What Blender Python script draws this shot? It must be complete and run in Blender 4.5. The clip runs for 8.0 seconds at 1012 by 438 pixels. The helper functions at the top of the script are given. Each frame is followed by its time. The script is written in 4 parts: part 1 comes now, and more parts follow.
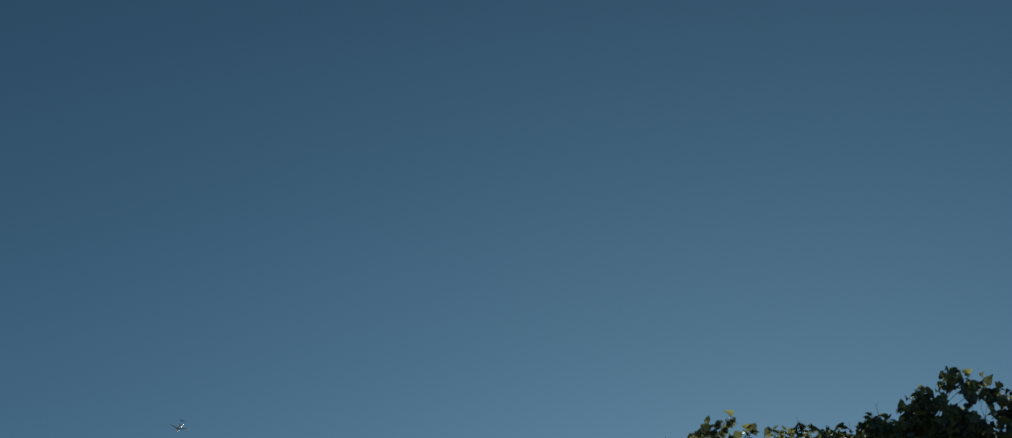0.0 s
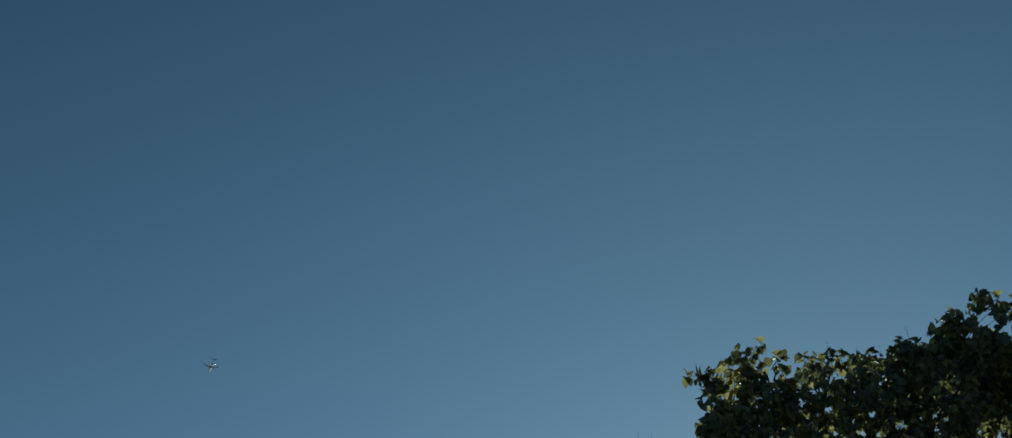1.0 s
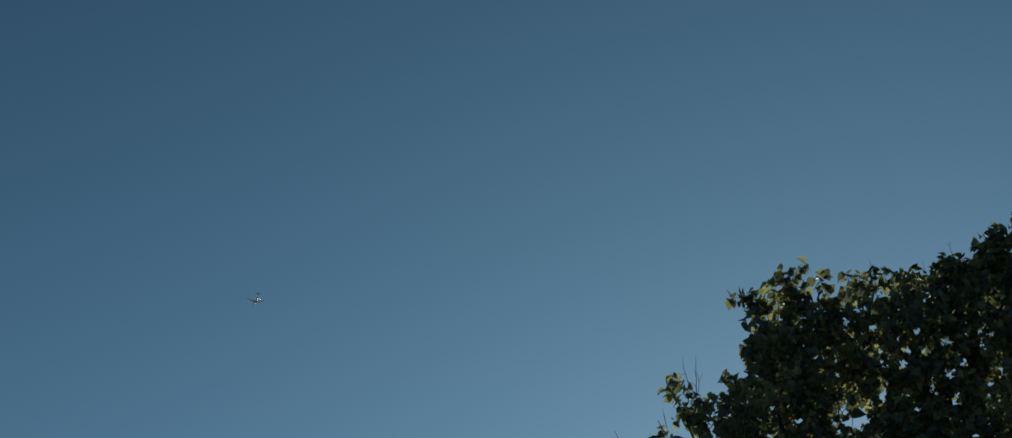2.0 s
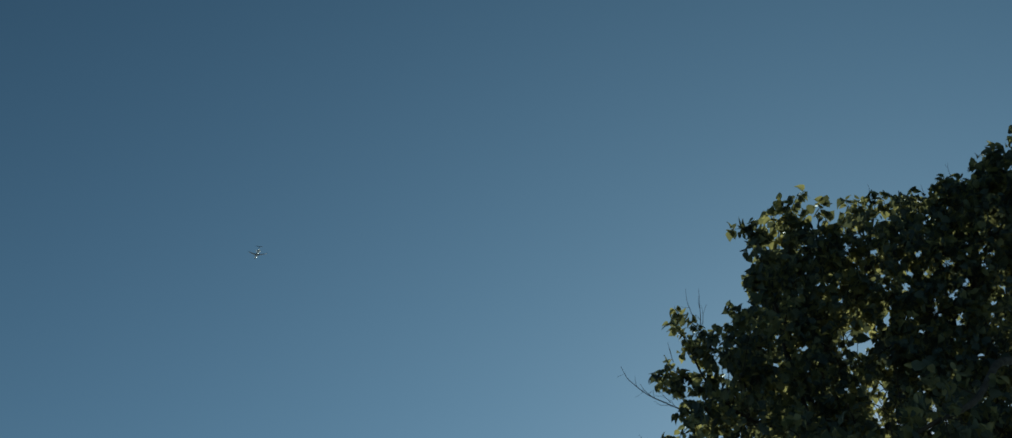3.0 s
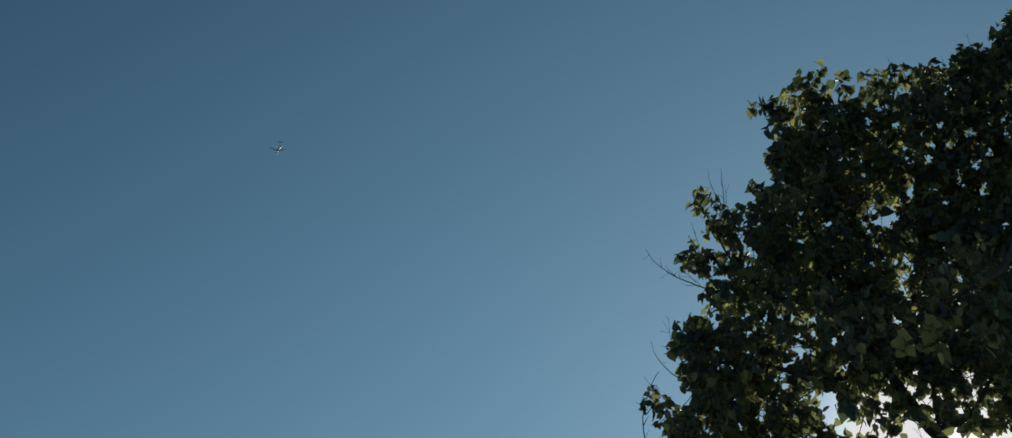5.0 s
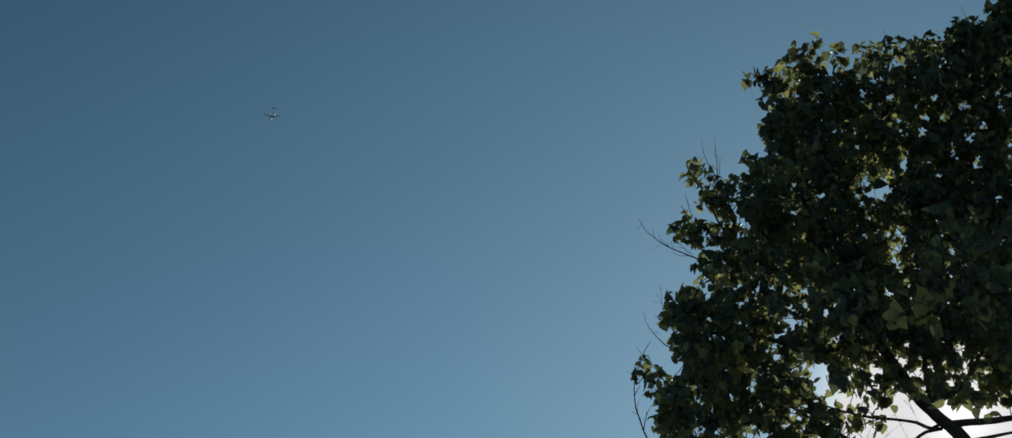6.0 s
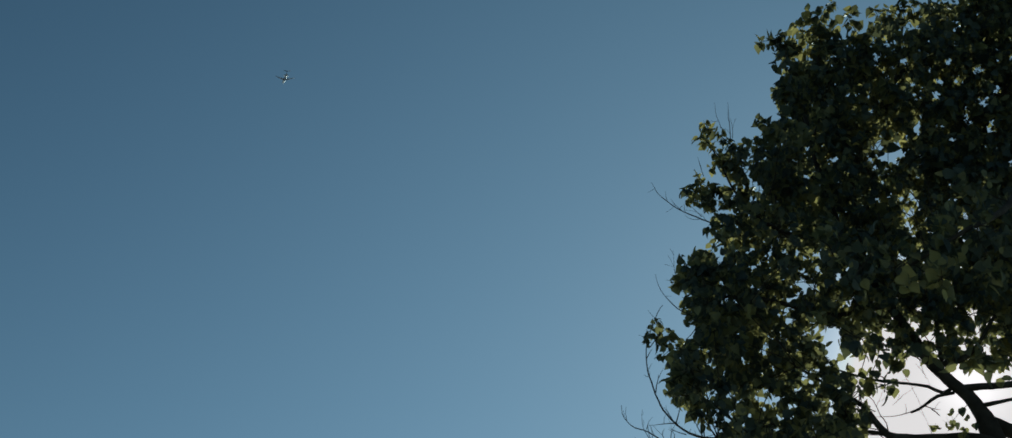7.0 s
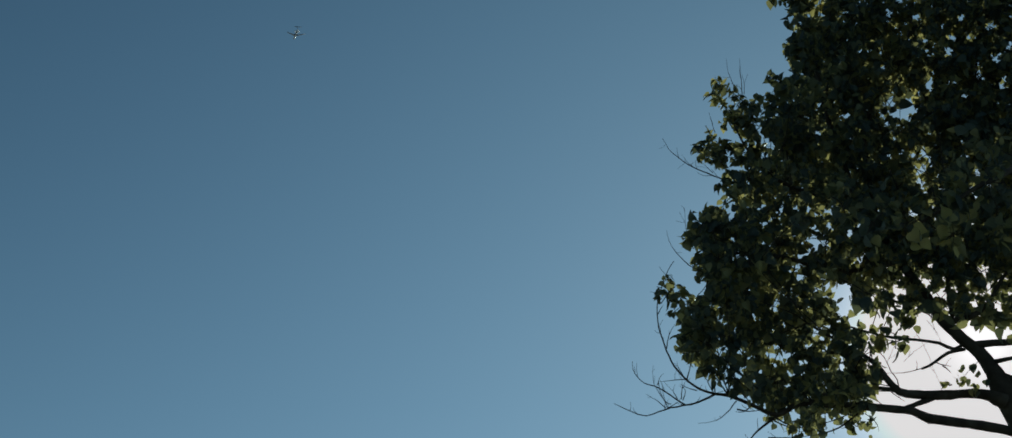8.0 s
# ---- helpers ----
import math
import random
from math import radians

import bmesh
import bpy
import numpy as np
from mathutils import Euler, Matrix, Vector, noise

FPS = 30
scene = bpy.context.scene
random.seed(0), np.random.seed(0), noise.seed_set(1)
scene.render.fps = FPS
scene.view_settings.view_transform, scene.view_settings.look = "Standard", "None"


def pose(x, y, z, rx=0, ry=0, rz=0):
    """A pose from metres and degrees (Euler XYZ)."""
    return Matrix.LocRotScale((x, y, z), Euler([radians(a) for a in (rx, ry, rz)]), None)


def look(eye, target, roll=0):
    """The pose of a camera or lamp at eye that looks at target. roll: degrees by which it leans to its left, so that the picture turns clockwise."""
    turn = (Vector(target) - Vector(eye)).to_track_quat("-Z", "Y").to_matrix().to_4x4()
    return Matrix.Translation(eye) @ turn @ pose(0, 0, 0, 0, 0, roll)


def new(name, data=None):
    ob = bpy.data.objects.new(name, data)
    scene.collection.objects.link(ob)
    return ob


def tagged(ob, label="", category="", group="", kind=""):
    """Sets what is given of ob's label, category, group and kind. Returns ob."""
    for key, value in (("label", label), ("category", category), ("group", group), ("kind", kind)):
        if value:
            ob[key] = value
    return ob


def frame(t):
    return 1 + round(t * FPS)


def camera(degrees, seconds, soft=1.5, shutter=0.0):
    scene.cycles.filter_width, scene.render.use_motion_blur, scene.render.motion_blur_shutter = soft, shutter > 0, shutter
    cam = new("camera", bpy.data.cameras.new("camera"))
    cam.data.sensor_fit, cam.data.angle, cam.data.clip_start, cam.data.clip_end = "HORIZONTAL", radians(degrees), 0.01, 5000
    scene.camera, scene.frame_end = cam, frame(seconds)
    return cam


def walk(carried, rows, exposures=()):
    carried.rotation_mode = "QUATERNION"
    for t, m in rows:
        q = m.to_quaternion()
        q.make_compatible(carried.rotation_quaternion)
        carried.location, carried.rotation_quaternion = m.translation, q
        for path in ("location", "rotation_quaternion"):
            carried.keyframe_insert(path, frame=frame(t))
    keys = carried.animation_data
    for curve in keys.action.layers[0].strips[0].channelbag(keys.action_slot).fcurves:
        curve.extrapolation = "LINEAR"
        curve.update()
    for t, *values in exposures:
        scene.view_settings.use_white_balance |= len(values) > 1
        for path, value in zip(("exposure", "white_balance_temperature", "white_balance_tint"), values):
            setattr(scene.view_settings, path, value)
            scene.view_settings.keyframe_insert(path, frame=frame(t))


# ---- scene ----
cam = camera(28, 8.0, soft=1.42, shutter=0.2)
PATH = [
    (0.0, pose(0, 0, 1.6, 132.272, -4.392, -6.252)),
    (0.5, pose(0, 0, 1.6, 131.049, -4.548, -5.864)),
    (1.0, pose(0, 0, 1.6, 130.259, -3.884, -4.803)),
    (1.5, pose(0, 0, 1.6, 129.318, -3.721, -3.601)),
    (2.0, pose(0, 0, 1.6, 128.091, -3.387, -2.936)),
    (2.2, pose(0, 0, 1.6, 127.784, -3.017, -2.719)),
    (3.3, pose(0, 0, 1.6, 125.804, -0.950, -0.985)),
    (3.5, pose(0, 0, 1.6, 125.422, -0.929, -0.819)),
    (4.0, pose(0, 0, 1.6, 124.435, -0.522, -0.313)),
    (4.5, pose(0, 0, 1.6, 123.736, -0.000, 0.000)),
    (5.0, pose(0, 0, 1.6, 123.168, 0.121, 0.327)),
    (5.2, pose(0, 0, 1.6, 123.048, 0.121, 0.259)),
    (6.3, pose(0, 0, 1.6, 121.962, -0.352, -0.139)),
    (6.5, pose(0, 0, 1.6, 121.767, -0.418, -0.092)),
    (7.0, pose(0, 0, 1.6, 121.242, -0.533, 0.101)),
    (7.5, pose(0, 0, 1.6, 120.602, -0.817, -0.051)),
    (8.0, pose(0, 0, 1.6, 120.003, -0.730, 0.351)),
]
walk(cam, PATH, exposures=[(0.0, -0.52, 5400, -15), (4.0, -0.56, 5450, -15), (8.0, -0.63, 5480, -15)])

# ---- sky and sun ----
SUN_UP, SUN_TURN = 25.96, 14.0  # degrees above the horizon, and from north towards east
world = bpy.data.worlds.new("sky")
scene.world = world
world.use_nodes = True
wn = world.node_tree.nodes
sky = wn.new("ShaderNodeTexSky")
sky.sky_type = "NISHITA"
sky.sun_disc = False
sky.sun_elevation = radians(SUN_UP)
sky.sun_rotation = radians(SUN_TURN)
sky.altitude = 0.0
sky.air_density = 1.25
sky.dust_density = 0.18
sky.ozone_density = 3.0
to_sun = Vector((math.sin(radians(SUN_TURN)) * math.cos(radians(SUN_UP)),
                 math.cos(radians(SUN_TURN)) * math.cos(radians(SUN_UP)), math.sin(radians(SUN_UP))))
# the brighter sky close round the sun, with lens glare put into it, added to the clear sky
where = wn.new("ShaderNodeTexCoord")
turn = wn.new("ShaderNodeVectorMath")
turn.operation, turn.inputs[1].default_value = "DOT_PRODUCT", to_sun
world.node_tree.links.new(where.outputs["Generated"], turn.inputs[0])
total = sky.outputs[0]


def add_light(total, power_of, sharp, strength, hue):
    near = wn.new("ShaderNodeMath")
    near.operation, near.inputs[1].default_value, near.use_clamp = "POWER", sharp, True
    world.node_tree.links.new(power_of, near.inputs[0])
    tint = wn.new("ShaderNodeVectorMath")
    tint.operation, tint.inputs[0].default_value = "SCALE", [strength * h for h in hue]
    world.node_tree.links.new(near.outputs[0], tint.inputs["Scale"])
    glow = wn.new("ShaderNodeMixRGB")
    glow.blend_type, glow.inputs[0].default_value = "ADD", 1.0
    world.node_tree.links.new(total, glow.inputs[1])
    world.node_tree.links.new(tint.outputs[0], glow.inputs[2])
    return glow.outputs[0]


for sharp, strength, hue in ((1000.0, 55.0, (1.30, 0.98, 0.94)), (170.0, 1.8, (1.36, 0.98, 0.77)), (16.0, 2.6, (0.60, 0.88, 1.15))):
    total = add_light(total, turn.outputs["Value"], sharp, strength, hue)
# thin haze that thickens towards the horizon
height = wn.new("ShaderNodeVectorMath")
height.operation, height.inputs[1].default_value = "DOT_PRODUCT", (0, 0, -1)
world.node_tree.links.new(where.outputs["Generated"], height.inputs[0])
low = wn.new("ShaderNodeMath")
low.operation, low.inputs[1].default_value, low.use_clamp = "ADD", 1.0, True
world.node_tree.links.new(height.outputs["Value"], low.inputs[0])
total = add_light(total, low.outputs[0], 4.0, 11.5, (0.62, 0.90, 1.10))


def power_of_two(source, slope, middle, floor):
    """A factor that grows evenly with source: 2 ** (slope * (max(source, floor) - middle))."""
    kept = wn.new("ShaderNodeMath")
    kept.operation, kept.inputs[1].default_value = "MAXIMUM", floor
    world.node_tree.links.new(source, kept.inputs[0])
    stops = wn.new("ShaderNodeMath")
    stops.operation, stops.inputs[1].default_value, stops.inputs[2].default_value = "MULTIPLY_ADD", slope, -slope * middle
    world.node_tree.links.new(kept.outputs[0], stops.inputs[0])
    factor = wn.new("ShaderNodeMath")
    factor.operation, factor.inputs[0].default_value = "POWER", 2.0
    world.node_tree.links.new(stops.outputs[0], factor.inputs[1])
    return factor.outputs[0]


# the clear sky deepens towards the zenith and away from the sun, its red a little faster
zenith = wn.new("ShaderNodeCombineColor")
for channel, slope in (("Red", 1.75), ("Green", 1.37), ("Blue", 1.37)):
    world.node_tree.links.new(power_of_two(height.outputs["Value"], slope, -0.588, -0.9), zenith.inputs[channel])
for factor in (zenith.outputs[0], power_of_two(turn.outputs["Value"], 1.8, 0.955, 0.75)):
    deeper = wn.new("ShaderNodeMixRGB")
    deeper.blend_type, deeper.inputs[0].default_value = "MULTIPLY", 1.0
    world.node_tree.links.new(total, deeper.inputs[1])
    world.node_tree.links.new(factor, deeper.inputs[2])
    total = deeper.outputs[0]
# the glow is capped towards the sun, to look like a blown-out highlight
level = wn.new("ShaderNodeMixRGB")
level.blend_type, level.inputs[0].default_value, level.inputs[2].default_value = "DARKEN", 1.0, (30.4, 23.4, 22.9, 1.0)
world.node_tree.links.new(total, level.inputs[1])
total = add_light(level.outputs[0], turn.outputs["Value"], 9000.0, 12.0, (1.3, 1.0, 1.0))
wn["Background"].inputs["Strength"].default_value = 0.0455
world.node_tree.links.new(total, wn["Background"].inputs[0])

sun = new("sun", bpy.data.lights.new("sun", "SUN"))
sun.data.energy, sun.data.angle, sun.data.color = 5.0, radians(0.53), (1.0, 0.93, 0.82)
sun.matrix_world = look(to_sun * 60, (0, 0, 0))


# ---- materials ----
def material(name):
    m = bpy.data.materials.new(name)
    m.use_nodes = True
    return m, m.node_tree.nodes, m.node_tree.links, m.node_tree.nodes["Principled BSDF"]


def ramp(nodes, links, source, stops):
    r = nodes.new("ShaderNodeValToRGB")
    r.color_ramp.elements[0].position, r.color_ramp.elements[0].color = stops[0][0], (*stops[0][1], 1)
    r.color_ramp.elements[1].position, r.color_ramp.elements[1].color = stops[-1][0], (*stops[-1][1], 1)
    for at, c in stops[1:-1]:
        r.color_ramp.elements.new(at).color = (*c, 1)
    links.new(source, r.inputs[0])
    return r.outputs[0]


def noise_tex(nodes, links, scale, detail=4.0, coord="Object"):
    c = nodes.new("ShaderNodeTexCoord")
    n = nodes.new("ShaderNodeTexNoise")
    n.inputs["Scale"].default_value, n.inputs["Detail"].default_value = scale, detail
    links.new(c.outputs[coord], n.inputs["Vector"])
    return n.outputs["Fac"]


def bump(nodes, links, height, strength, distance, target):
    b = nodes.new("ShaderNodeBump")
    b.inputs["Strength"].default_value, b.inputs["Distance"].default_value = strength, distance
    links.new(height, b.inputs["Height"])
    links.new(b.outputs[0], target.inputs["Normal"])


def leaf_material():
    """Broad summer leaf: waxy above, letting yellow-green light through; each leaf differs a little."""
    m, n, l, p = material("leaf")
    geo, info = n.new("ShaderNodeNewGeometry"), n.new("ShaderNodeObjectInfo")
    add = n.new("ShaderNodeMath")
    add.operation = "ADD"
    l.new(geo.outputs["Random Per Island"], add.inputs[0])
    l.new(info.outputs["Random"], add.inputs[1])
    pick = n.new("ShaderNodeMath")
    pick.operation = "FRACT"
    l.new(add.outputs[0], pick.inputs[0])
    patch = n.new("ShaderNodeTexNoise")
    patch.inputs["Scale"].default_value, patch.inputs["Detail"].default_value = 3.2, 2.0
    l.new(geo.outputs["Position"], patch.inputs["Vector"])
    # random, patchy tone: young yellow leaves, and sunlit ones imitated in the colour
    leaf_tone = n.new("ShaderNodeMath")
    leaf_tone.operation, leaf_tone.use_clamp = "MULTIPLY_ADD", True
    l.new(patch.outputs["Fac"], leaf_tone.inputs[0])
    leaf_tone.inputs[1].default_value = 1.1
    mid = n.new("ShaderNodeMath")
    mid.operation = "MULTIPLY_ADD"
    l.new(pick.outputs[0], mid.inputs[0])
    mid.inputs[1].default_value, mid.inputs[2].default_value = 0.72, -0.40
    l.new(mid.outputs[0], leaf_tone.inputs[2])
    face = ramp(n, l, leaf_tone.outputs[0], [(0.0, (0.036, 0.053, 0.056)), (0.4, (0.054, 0.076, 0.071)), (0.68, (0.070, 0.087, 0.062)), (0.94, (0.115, 0.122, 0.055)), (1.0, (0.16, 0.15, 0.055))])
    thru = ramp(n, l, leaf_tone.outputs[0], [(0.0, (0.060, 0.068, 0.040)), (0.45, (0.17, 0.162, 0.070)), (0.68, (0.48, 0.42, 0.15)), (1.0, (0.76, 0.64, 0.22))])
    blotch = noise_tex(n, l, 60.0, 3.0)
    mix = n.new("ShaderNodeMix")
    mix.data_type, mix.blend_type = "RGBA", "MULTIPLY"
    mix.inputs[0].default_value = 0.35
    l.new(face, mix.inputs[6])
    l.new(ramp(n, l, blotch, [(0.35, (0.55, 0.55, 0.5)), (0.65, (1, 1, 1))]), mix.inputs[7])
    l.new(mix.outputs[2], p.inputs["Base Color"])
    p.inputs["Roughness"].default_value = 0.6
    p.inputs["Specular IOR Level"].default_value = 0.45
    bump(n, l, blotch, 0.25, 0.002, p)
    t = n.new("ShaderNodeBsdfTranslucent")
    l.new(thru, t.inputs["Color"])
    both = n.new("ShaderNodeMixShader")
    both.inputs[0].default_value = 0.42
    l.new(p.outputs[0], both.inputs[1])
    l.new(t.outputs[0], both.inputs[2])
    l.new(both.outputs[0], n["Material Output"].inputs["Surface"])
    return m


def bark_material():
    m, n, l, p = material("bark")
    coarse = noise_tex(n, l, 9.0, 6.0)
    fine = noise_tex(n, l, 70.0, 4.0)
    base = ramp(n, l, coarse, [(0.3, (0.026, 0.021, 0.017)), (0.55, (0.058, 0.047, 0.038)), (0.75, (0.105, 0.092, 0.078))])
    l.new(base, p.inputs["Base Color"])
    p.inputs["Roughness"].default_value = 0.9
    p.inputs["Specular IOR Level"].default_value = 0.2
    bump(n, l, fine, 0.7, 0.006, p)
    return m


def ground_material():
    m, n, l, p = material("unseen_ground")
    wide = noise_tex(n, l, 0.35, 6.0)
    # never in view; tone set for the light it bounces up into the leaves
    l.new(ramp(n, l, wide, [(0.3, (0.085, 0.098, 0.063)), (0.6, (0.125, 0.134, 0.092)), (0.8, (0.18, 0.172, 0.13))]), p.inputs["Base Color"])
    p.inputs["Roughness"].default_value = 0.95
    bump(n, l, noise_tex(n, l, 40.0, 4.0), 0.6, 0.02, p)
    return m


def paint_material(name, colour, rough, metal=0.0):
    m, n, l, p = material(name)
    stain = noise_tex(n, l, 0.6, 5.0)
    dark = tuple(c * 0.8 for c in colour)
    l.new(ramp(n, l, stain, [(0.35, dark), (0.65, colour)]), p.inputs["Base Color"])
    p.inputs["Roughness"].default_value, p.inputs["Metallic"].default_value = rough, metal
    return m


LEAF, BARK, SOIL = leaf_material(), bark_material(), ground_material()
WHITE = paint_material("pale_aircraft_paint", (0.30, 0.30, 0.32), 0.5)
GREY = paint_material("grey_aircraft_paint", (0.055, 0.06, 0.07), 0.5)
DARK = paint_material("dark_blue_tail_paint", (0.05, 0.06, 0.10), 0.3)
STEEL = paint_material("bare_metal", (0.6, 0.6, 0.6), 0.3, 0.9)


# ---- building helpers ----
def part(name, bm, mat, parent, label="", kind=""):
    me = bpy.data.meshes.new(name)
    bm.normal_update()
    bm.to_mesh(me)
    bm.free()
    me.materials.append(mat)
    for f in me.polygons:
        f.use_smooth = True
    ob = new(name, me)
    ob.parent = parent
    return tagged(ob, label=label, kind=kind)


def smooth_line(points, step):
    """Catmull-Rom through points (any number of values each), about step metres apart."""
    pts = [np.array(p, float) for p in points]
    pts = [2 * pts[0] - pts[1], *pts, 2 * pts[-1] - pts[-2]]
    line = []
    for a, b, c, d in zip(pts, pts[1:], pts[2:], pts[3:]):
        n = max(2, int(np.linalg.norm((c - b)[:3]) / step))
        for k in range(n):
            t = k / n
            line.append(0.5 * (2 * b + (c - a) * t + (2 * a - 5 * b + 4 * c - d) * t * t + (3 * b - 3 * c + d - a) * t ** 3))
    return line + [pts[-2]]


def tube(bm, line, sides, rough=0.0):
    """A tapering round stem along rows of (x, y, z, radius), closed at both ends."""
    rings = []
    up = Vector((0.13, 0.97, 0.21))
    for i, p in enumerate(line):
        a, b = line[max(i - 1, 0)], line[min(i + 1, len(line) - 1)]
        way = Vector((b - a)[:3]).normalized()
        side = way.cross(up).normalized()
        top = side.cross(way)
        ring = []
        for k in range(sides):
            g = 2 * math.pi * k / sides
            out = side * math.cos(g) + top * math.sin(g)
            at = Vector(p[:3])
            r = max(p[3], 0.0008) * (1 + rough * noise.noise((at + out * 0.1) * 9) + rough * 0.6 * noise.noise((at + out * 0.05) * 31))
            ring.append(bm.verts.new(at + out * r))
        rings.append(ring)
    for r, s in zip(rings, rings[1:]):
        for k in range(sides):
            bm.faces.new((r[k], r[(k + 1) % sides], s[(k + 1) % sides], s[k]))
    bm.faces.new(rings[0][::-1])
    bm.faces.new(rings[-1])


# ---- ground ----
bm = bmesh.new()
rows = []
for k, radius in enumerate((0.0, 6, 14, 30, 70, 180, 600, 1800, 4200)):
    ring = []
    for j in range(48):
        g = 2 * math.pi * j / 48
        x, y = radius * math.cos(g), radius * math.sin(g)
        ring.append(bm.verts.new((x, y, 0.12 * noise.noise((x * 0.05, y * 0.05, 0)) if 6 < radius < 200 else 0.0)) if radius or not j else ring[0])
    rows.append(ring)
for r, s in zip(rows, rows[1:]):
    for j in range(48):
        quad = [r[j], s[j], s[(j + 1) % 48], r[(j + 1) % 48]]
        bm.faces.new(quad if quad[0] is not quad[3] else quad[:3])
ground = part("ground", bm, SOIL, None, "unseen grey-green ground reaching to the horizon", "structure")
tagged(ground, category="ground")

# ---- the tree ----
tree = tagged(new("tree"), "tall broad-leaved tree with dense dark green foliage against the sun", "tree")
tree.location = (3.45, 10.75, 0.0)
bpy.context.view_layer.update()


def grown(name, bm, mat, label="", kind=""):
    ob = part(name, bm, mat, tree, label, kind)
    ob.matrix_parent_inverse = tree.matrix_world.inverted()
    return ob


def bough(name, rows):
    bm = bmesh.new()
    tube(bm, smooth_line(rows, 0.045), 10, 0.24)
    WOOD.extend(np.array(r) for r in smooth_line(rows, 0.12))
    return grown(name, bm, BARK)


def shoot(points, radius):
    rows = [(*p, radius * (1 - 0.75 * k / (len(points) - 1))) for k, p in enumerate(points)]
    line = smooth_line(rows, 0.03)
    for k, p in enumerate(line[1:], 1):
        p[:3] += np.array(noise.noise_vector(Vector(p[:3]) * 23)) * 0.004
    bm = bmesh.new()
    tube(bm, line, 5, 0.1)
    length = sum((Vector(q[:3]) - Vector(p[:3])).length for p, q in zip(line, line[1:]))
    for k in range(int(length / 0.09)):
        at = line[int(dice.integers(1, len(line) - 1))]
        way = (unit() * 0.8 + Vector((-0.3, 0, 0.7))).normalized() * float(dice.uniform(0.02, 0.085))
        thin = min(at[3] * 0.6, 0.0016)
        mid = Vector(at[:3]) + way * 0.55 + unit() * 0.006
        tube(bm, [np.array((*at[:3], thin)), np.array((*mid, thin * 0.8)), np.array((*(Vector(at[:3]) + way), thin * 0.5))], 4)
    return grown("bare_twig", bm, BARK)


def leafy_shoot(points, size, each=3):
    """A thin shoot at the crown's rim with leaves on alternate sides, drooping from their stalks."""
    line = smooth_line([(*p, 0.0030 - 0.0016 * k / (len(points) - 1)) for k, p in enumerate(points)], 0.02)
    tube(TWIGS, line, 4)
    gone = size
    for a, b in zip(line, line[1:]):
        way = Vector((b - a)[:3])
        gone += way.length
        if gone < size * 0.3 and b is not line[-1]:
            continue
        gone, ahead = 0.0, way.normalized()
        for turn in (1, -1, 0)[:each] if each > 1 else (1 if dice.uniform() < 0.5 else -1,):
            across = (ahead.cross(Vector((0, 1, 0))).normalized() * turn + Vector((0, float(dice.uniform(-0.5, 0.5)), 0))).normalized()
            hang = (across * 0.85 + ahead * 0.3 + unit() * 0.55 + Vector((0, 0, -0.5))).normalized()
            face = (unit() * 0.7 + Vector((0, -0.15, 0.8))).normalized()
            side = hang.cross(face).normalized()
            SHOOT_LEAVES.append((Vector(b[:3]) + (across + hang).normalized() * 0.16 * size, side, hang, side.cross(hang), size * float(dice.uniform(0.6, 1.08))))


WOOD, LEAVES, EDGE_LEAVES, SHOOT_LEAVES, CENTRES = [], [], [], [], []
TWIGS = bmesh.new()
dice = np.random.default_rng(11)
# openings along the camera's sight lines, where the sky shows: x, z at the trunk's depth, radius
SIGHT_GAPS = [(2.212, 8.442, 0.036), (2.372, 8.081, 0.04), (2.344, 7.945, 0.032), (1.844, 7.144, 0.042), (1.847, 7.039, 0.042), (2.074, 9.373, 0.038), (2.449, 8.586, 0.032), (2.164, 8.727, 0.024), (1.685, 8.723, 0.024), (1.362, 6.703, 0.033), (2.034, 9.321, 0.05), (1.823, 9.108, 0.041), (1.930, 9.308, 0.046), (1.785, 9.228, 0.037), (2.481, 8.818, 0.025), (2.571, 8.998, 0.021), (3.487, 9.932, 0.074), (3.668, 9.865, 0.066), (3.340, 9.787, 0.039), (2.548, 7.321, 0.023), (2.540, 8.925, 0.025), (1.555, 8.042, 0.024), (1.652, 8.761, 0.024), (2.677, 7.194, 0.023)]
# small openings along the camera's sight lines, one size
SIGHT_GAPS += [(x, z, 0.034) for x, z in ((2.591, 8.828), (2.722, 8.936), (2.884, 8.772), (2.770, 8.627), (2.570, 9.033), (2.696, 9.083), (2.880, 9.026), (2.976, 8.880), (2.440, 8.924), (2.681, 7.961), (1.273, 7.971), (1.459, 8.128), (1.753, 8.223), (1.917, 8.345), (2.657, 8.493), (2.882, 8.566), (2.415, 9.096), (2.546, 7.193), (2.653, 7.143), (2.759, 7.229), (2.578, 7.067), (2.700, 7.026), (2.469, 7.167), (2.637, 7.279), (2.782, 7.132))]
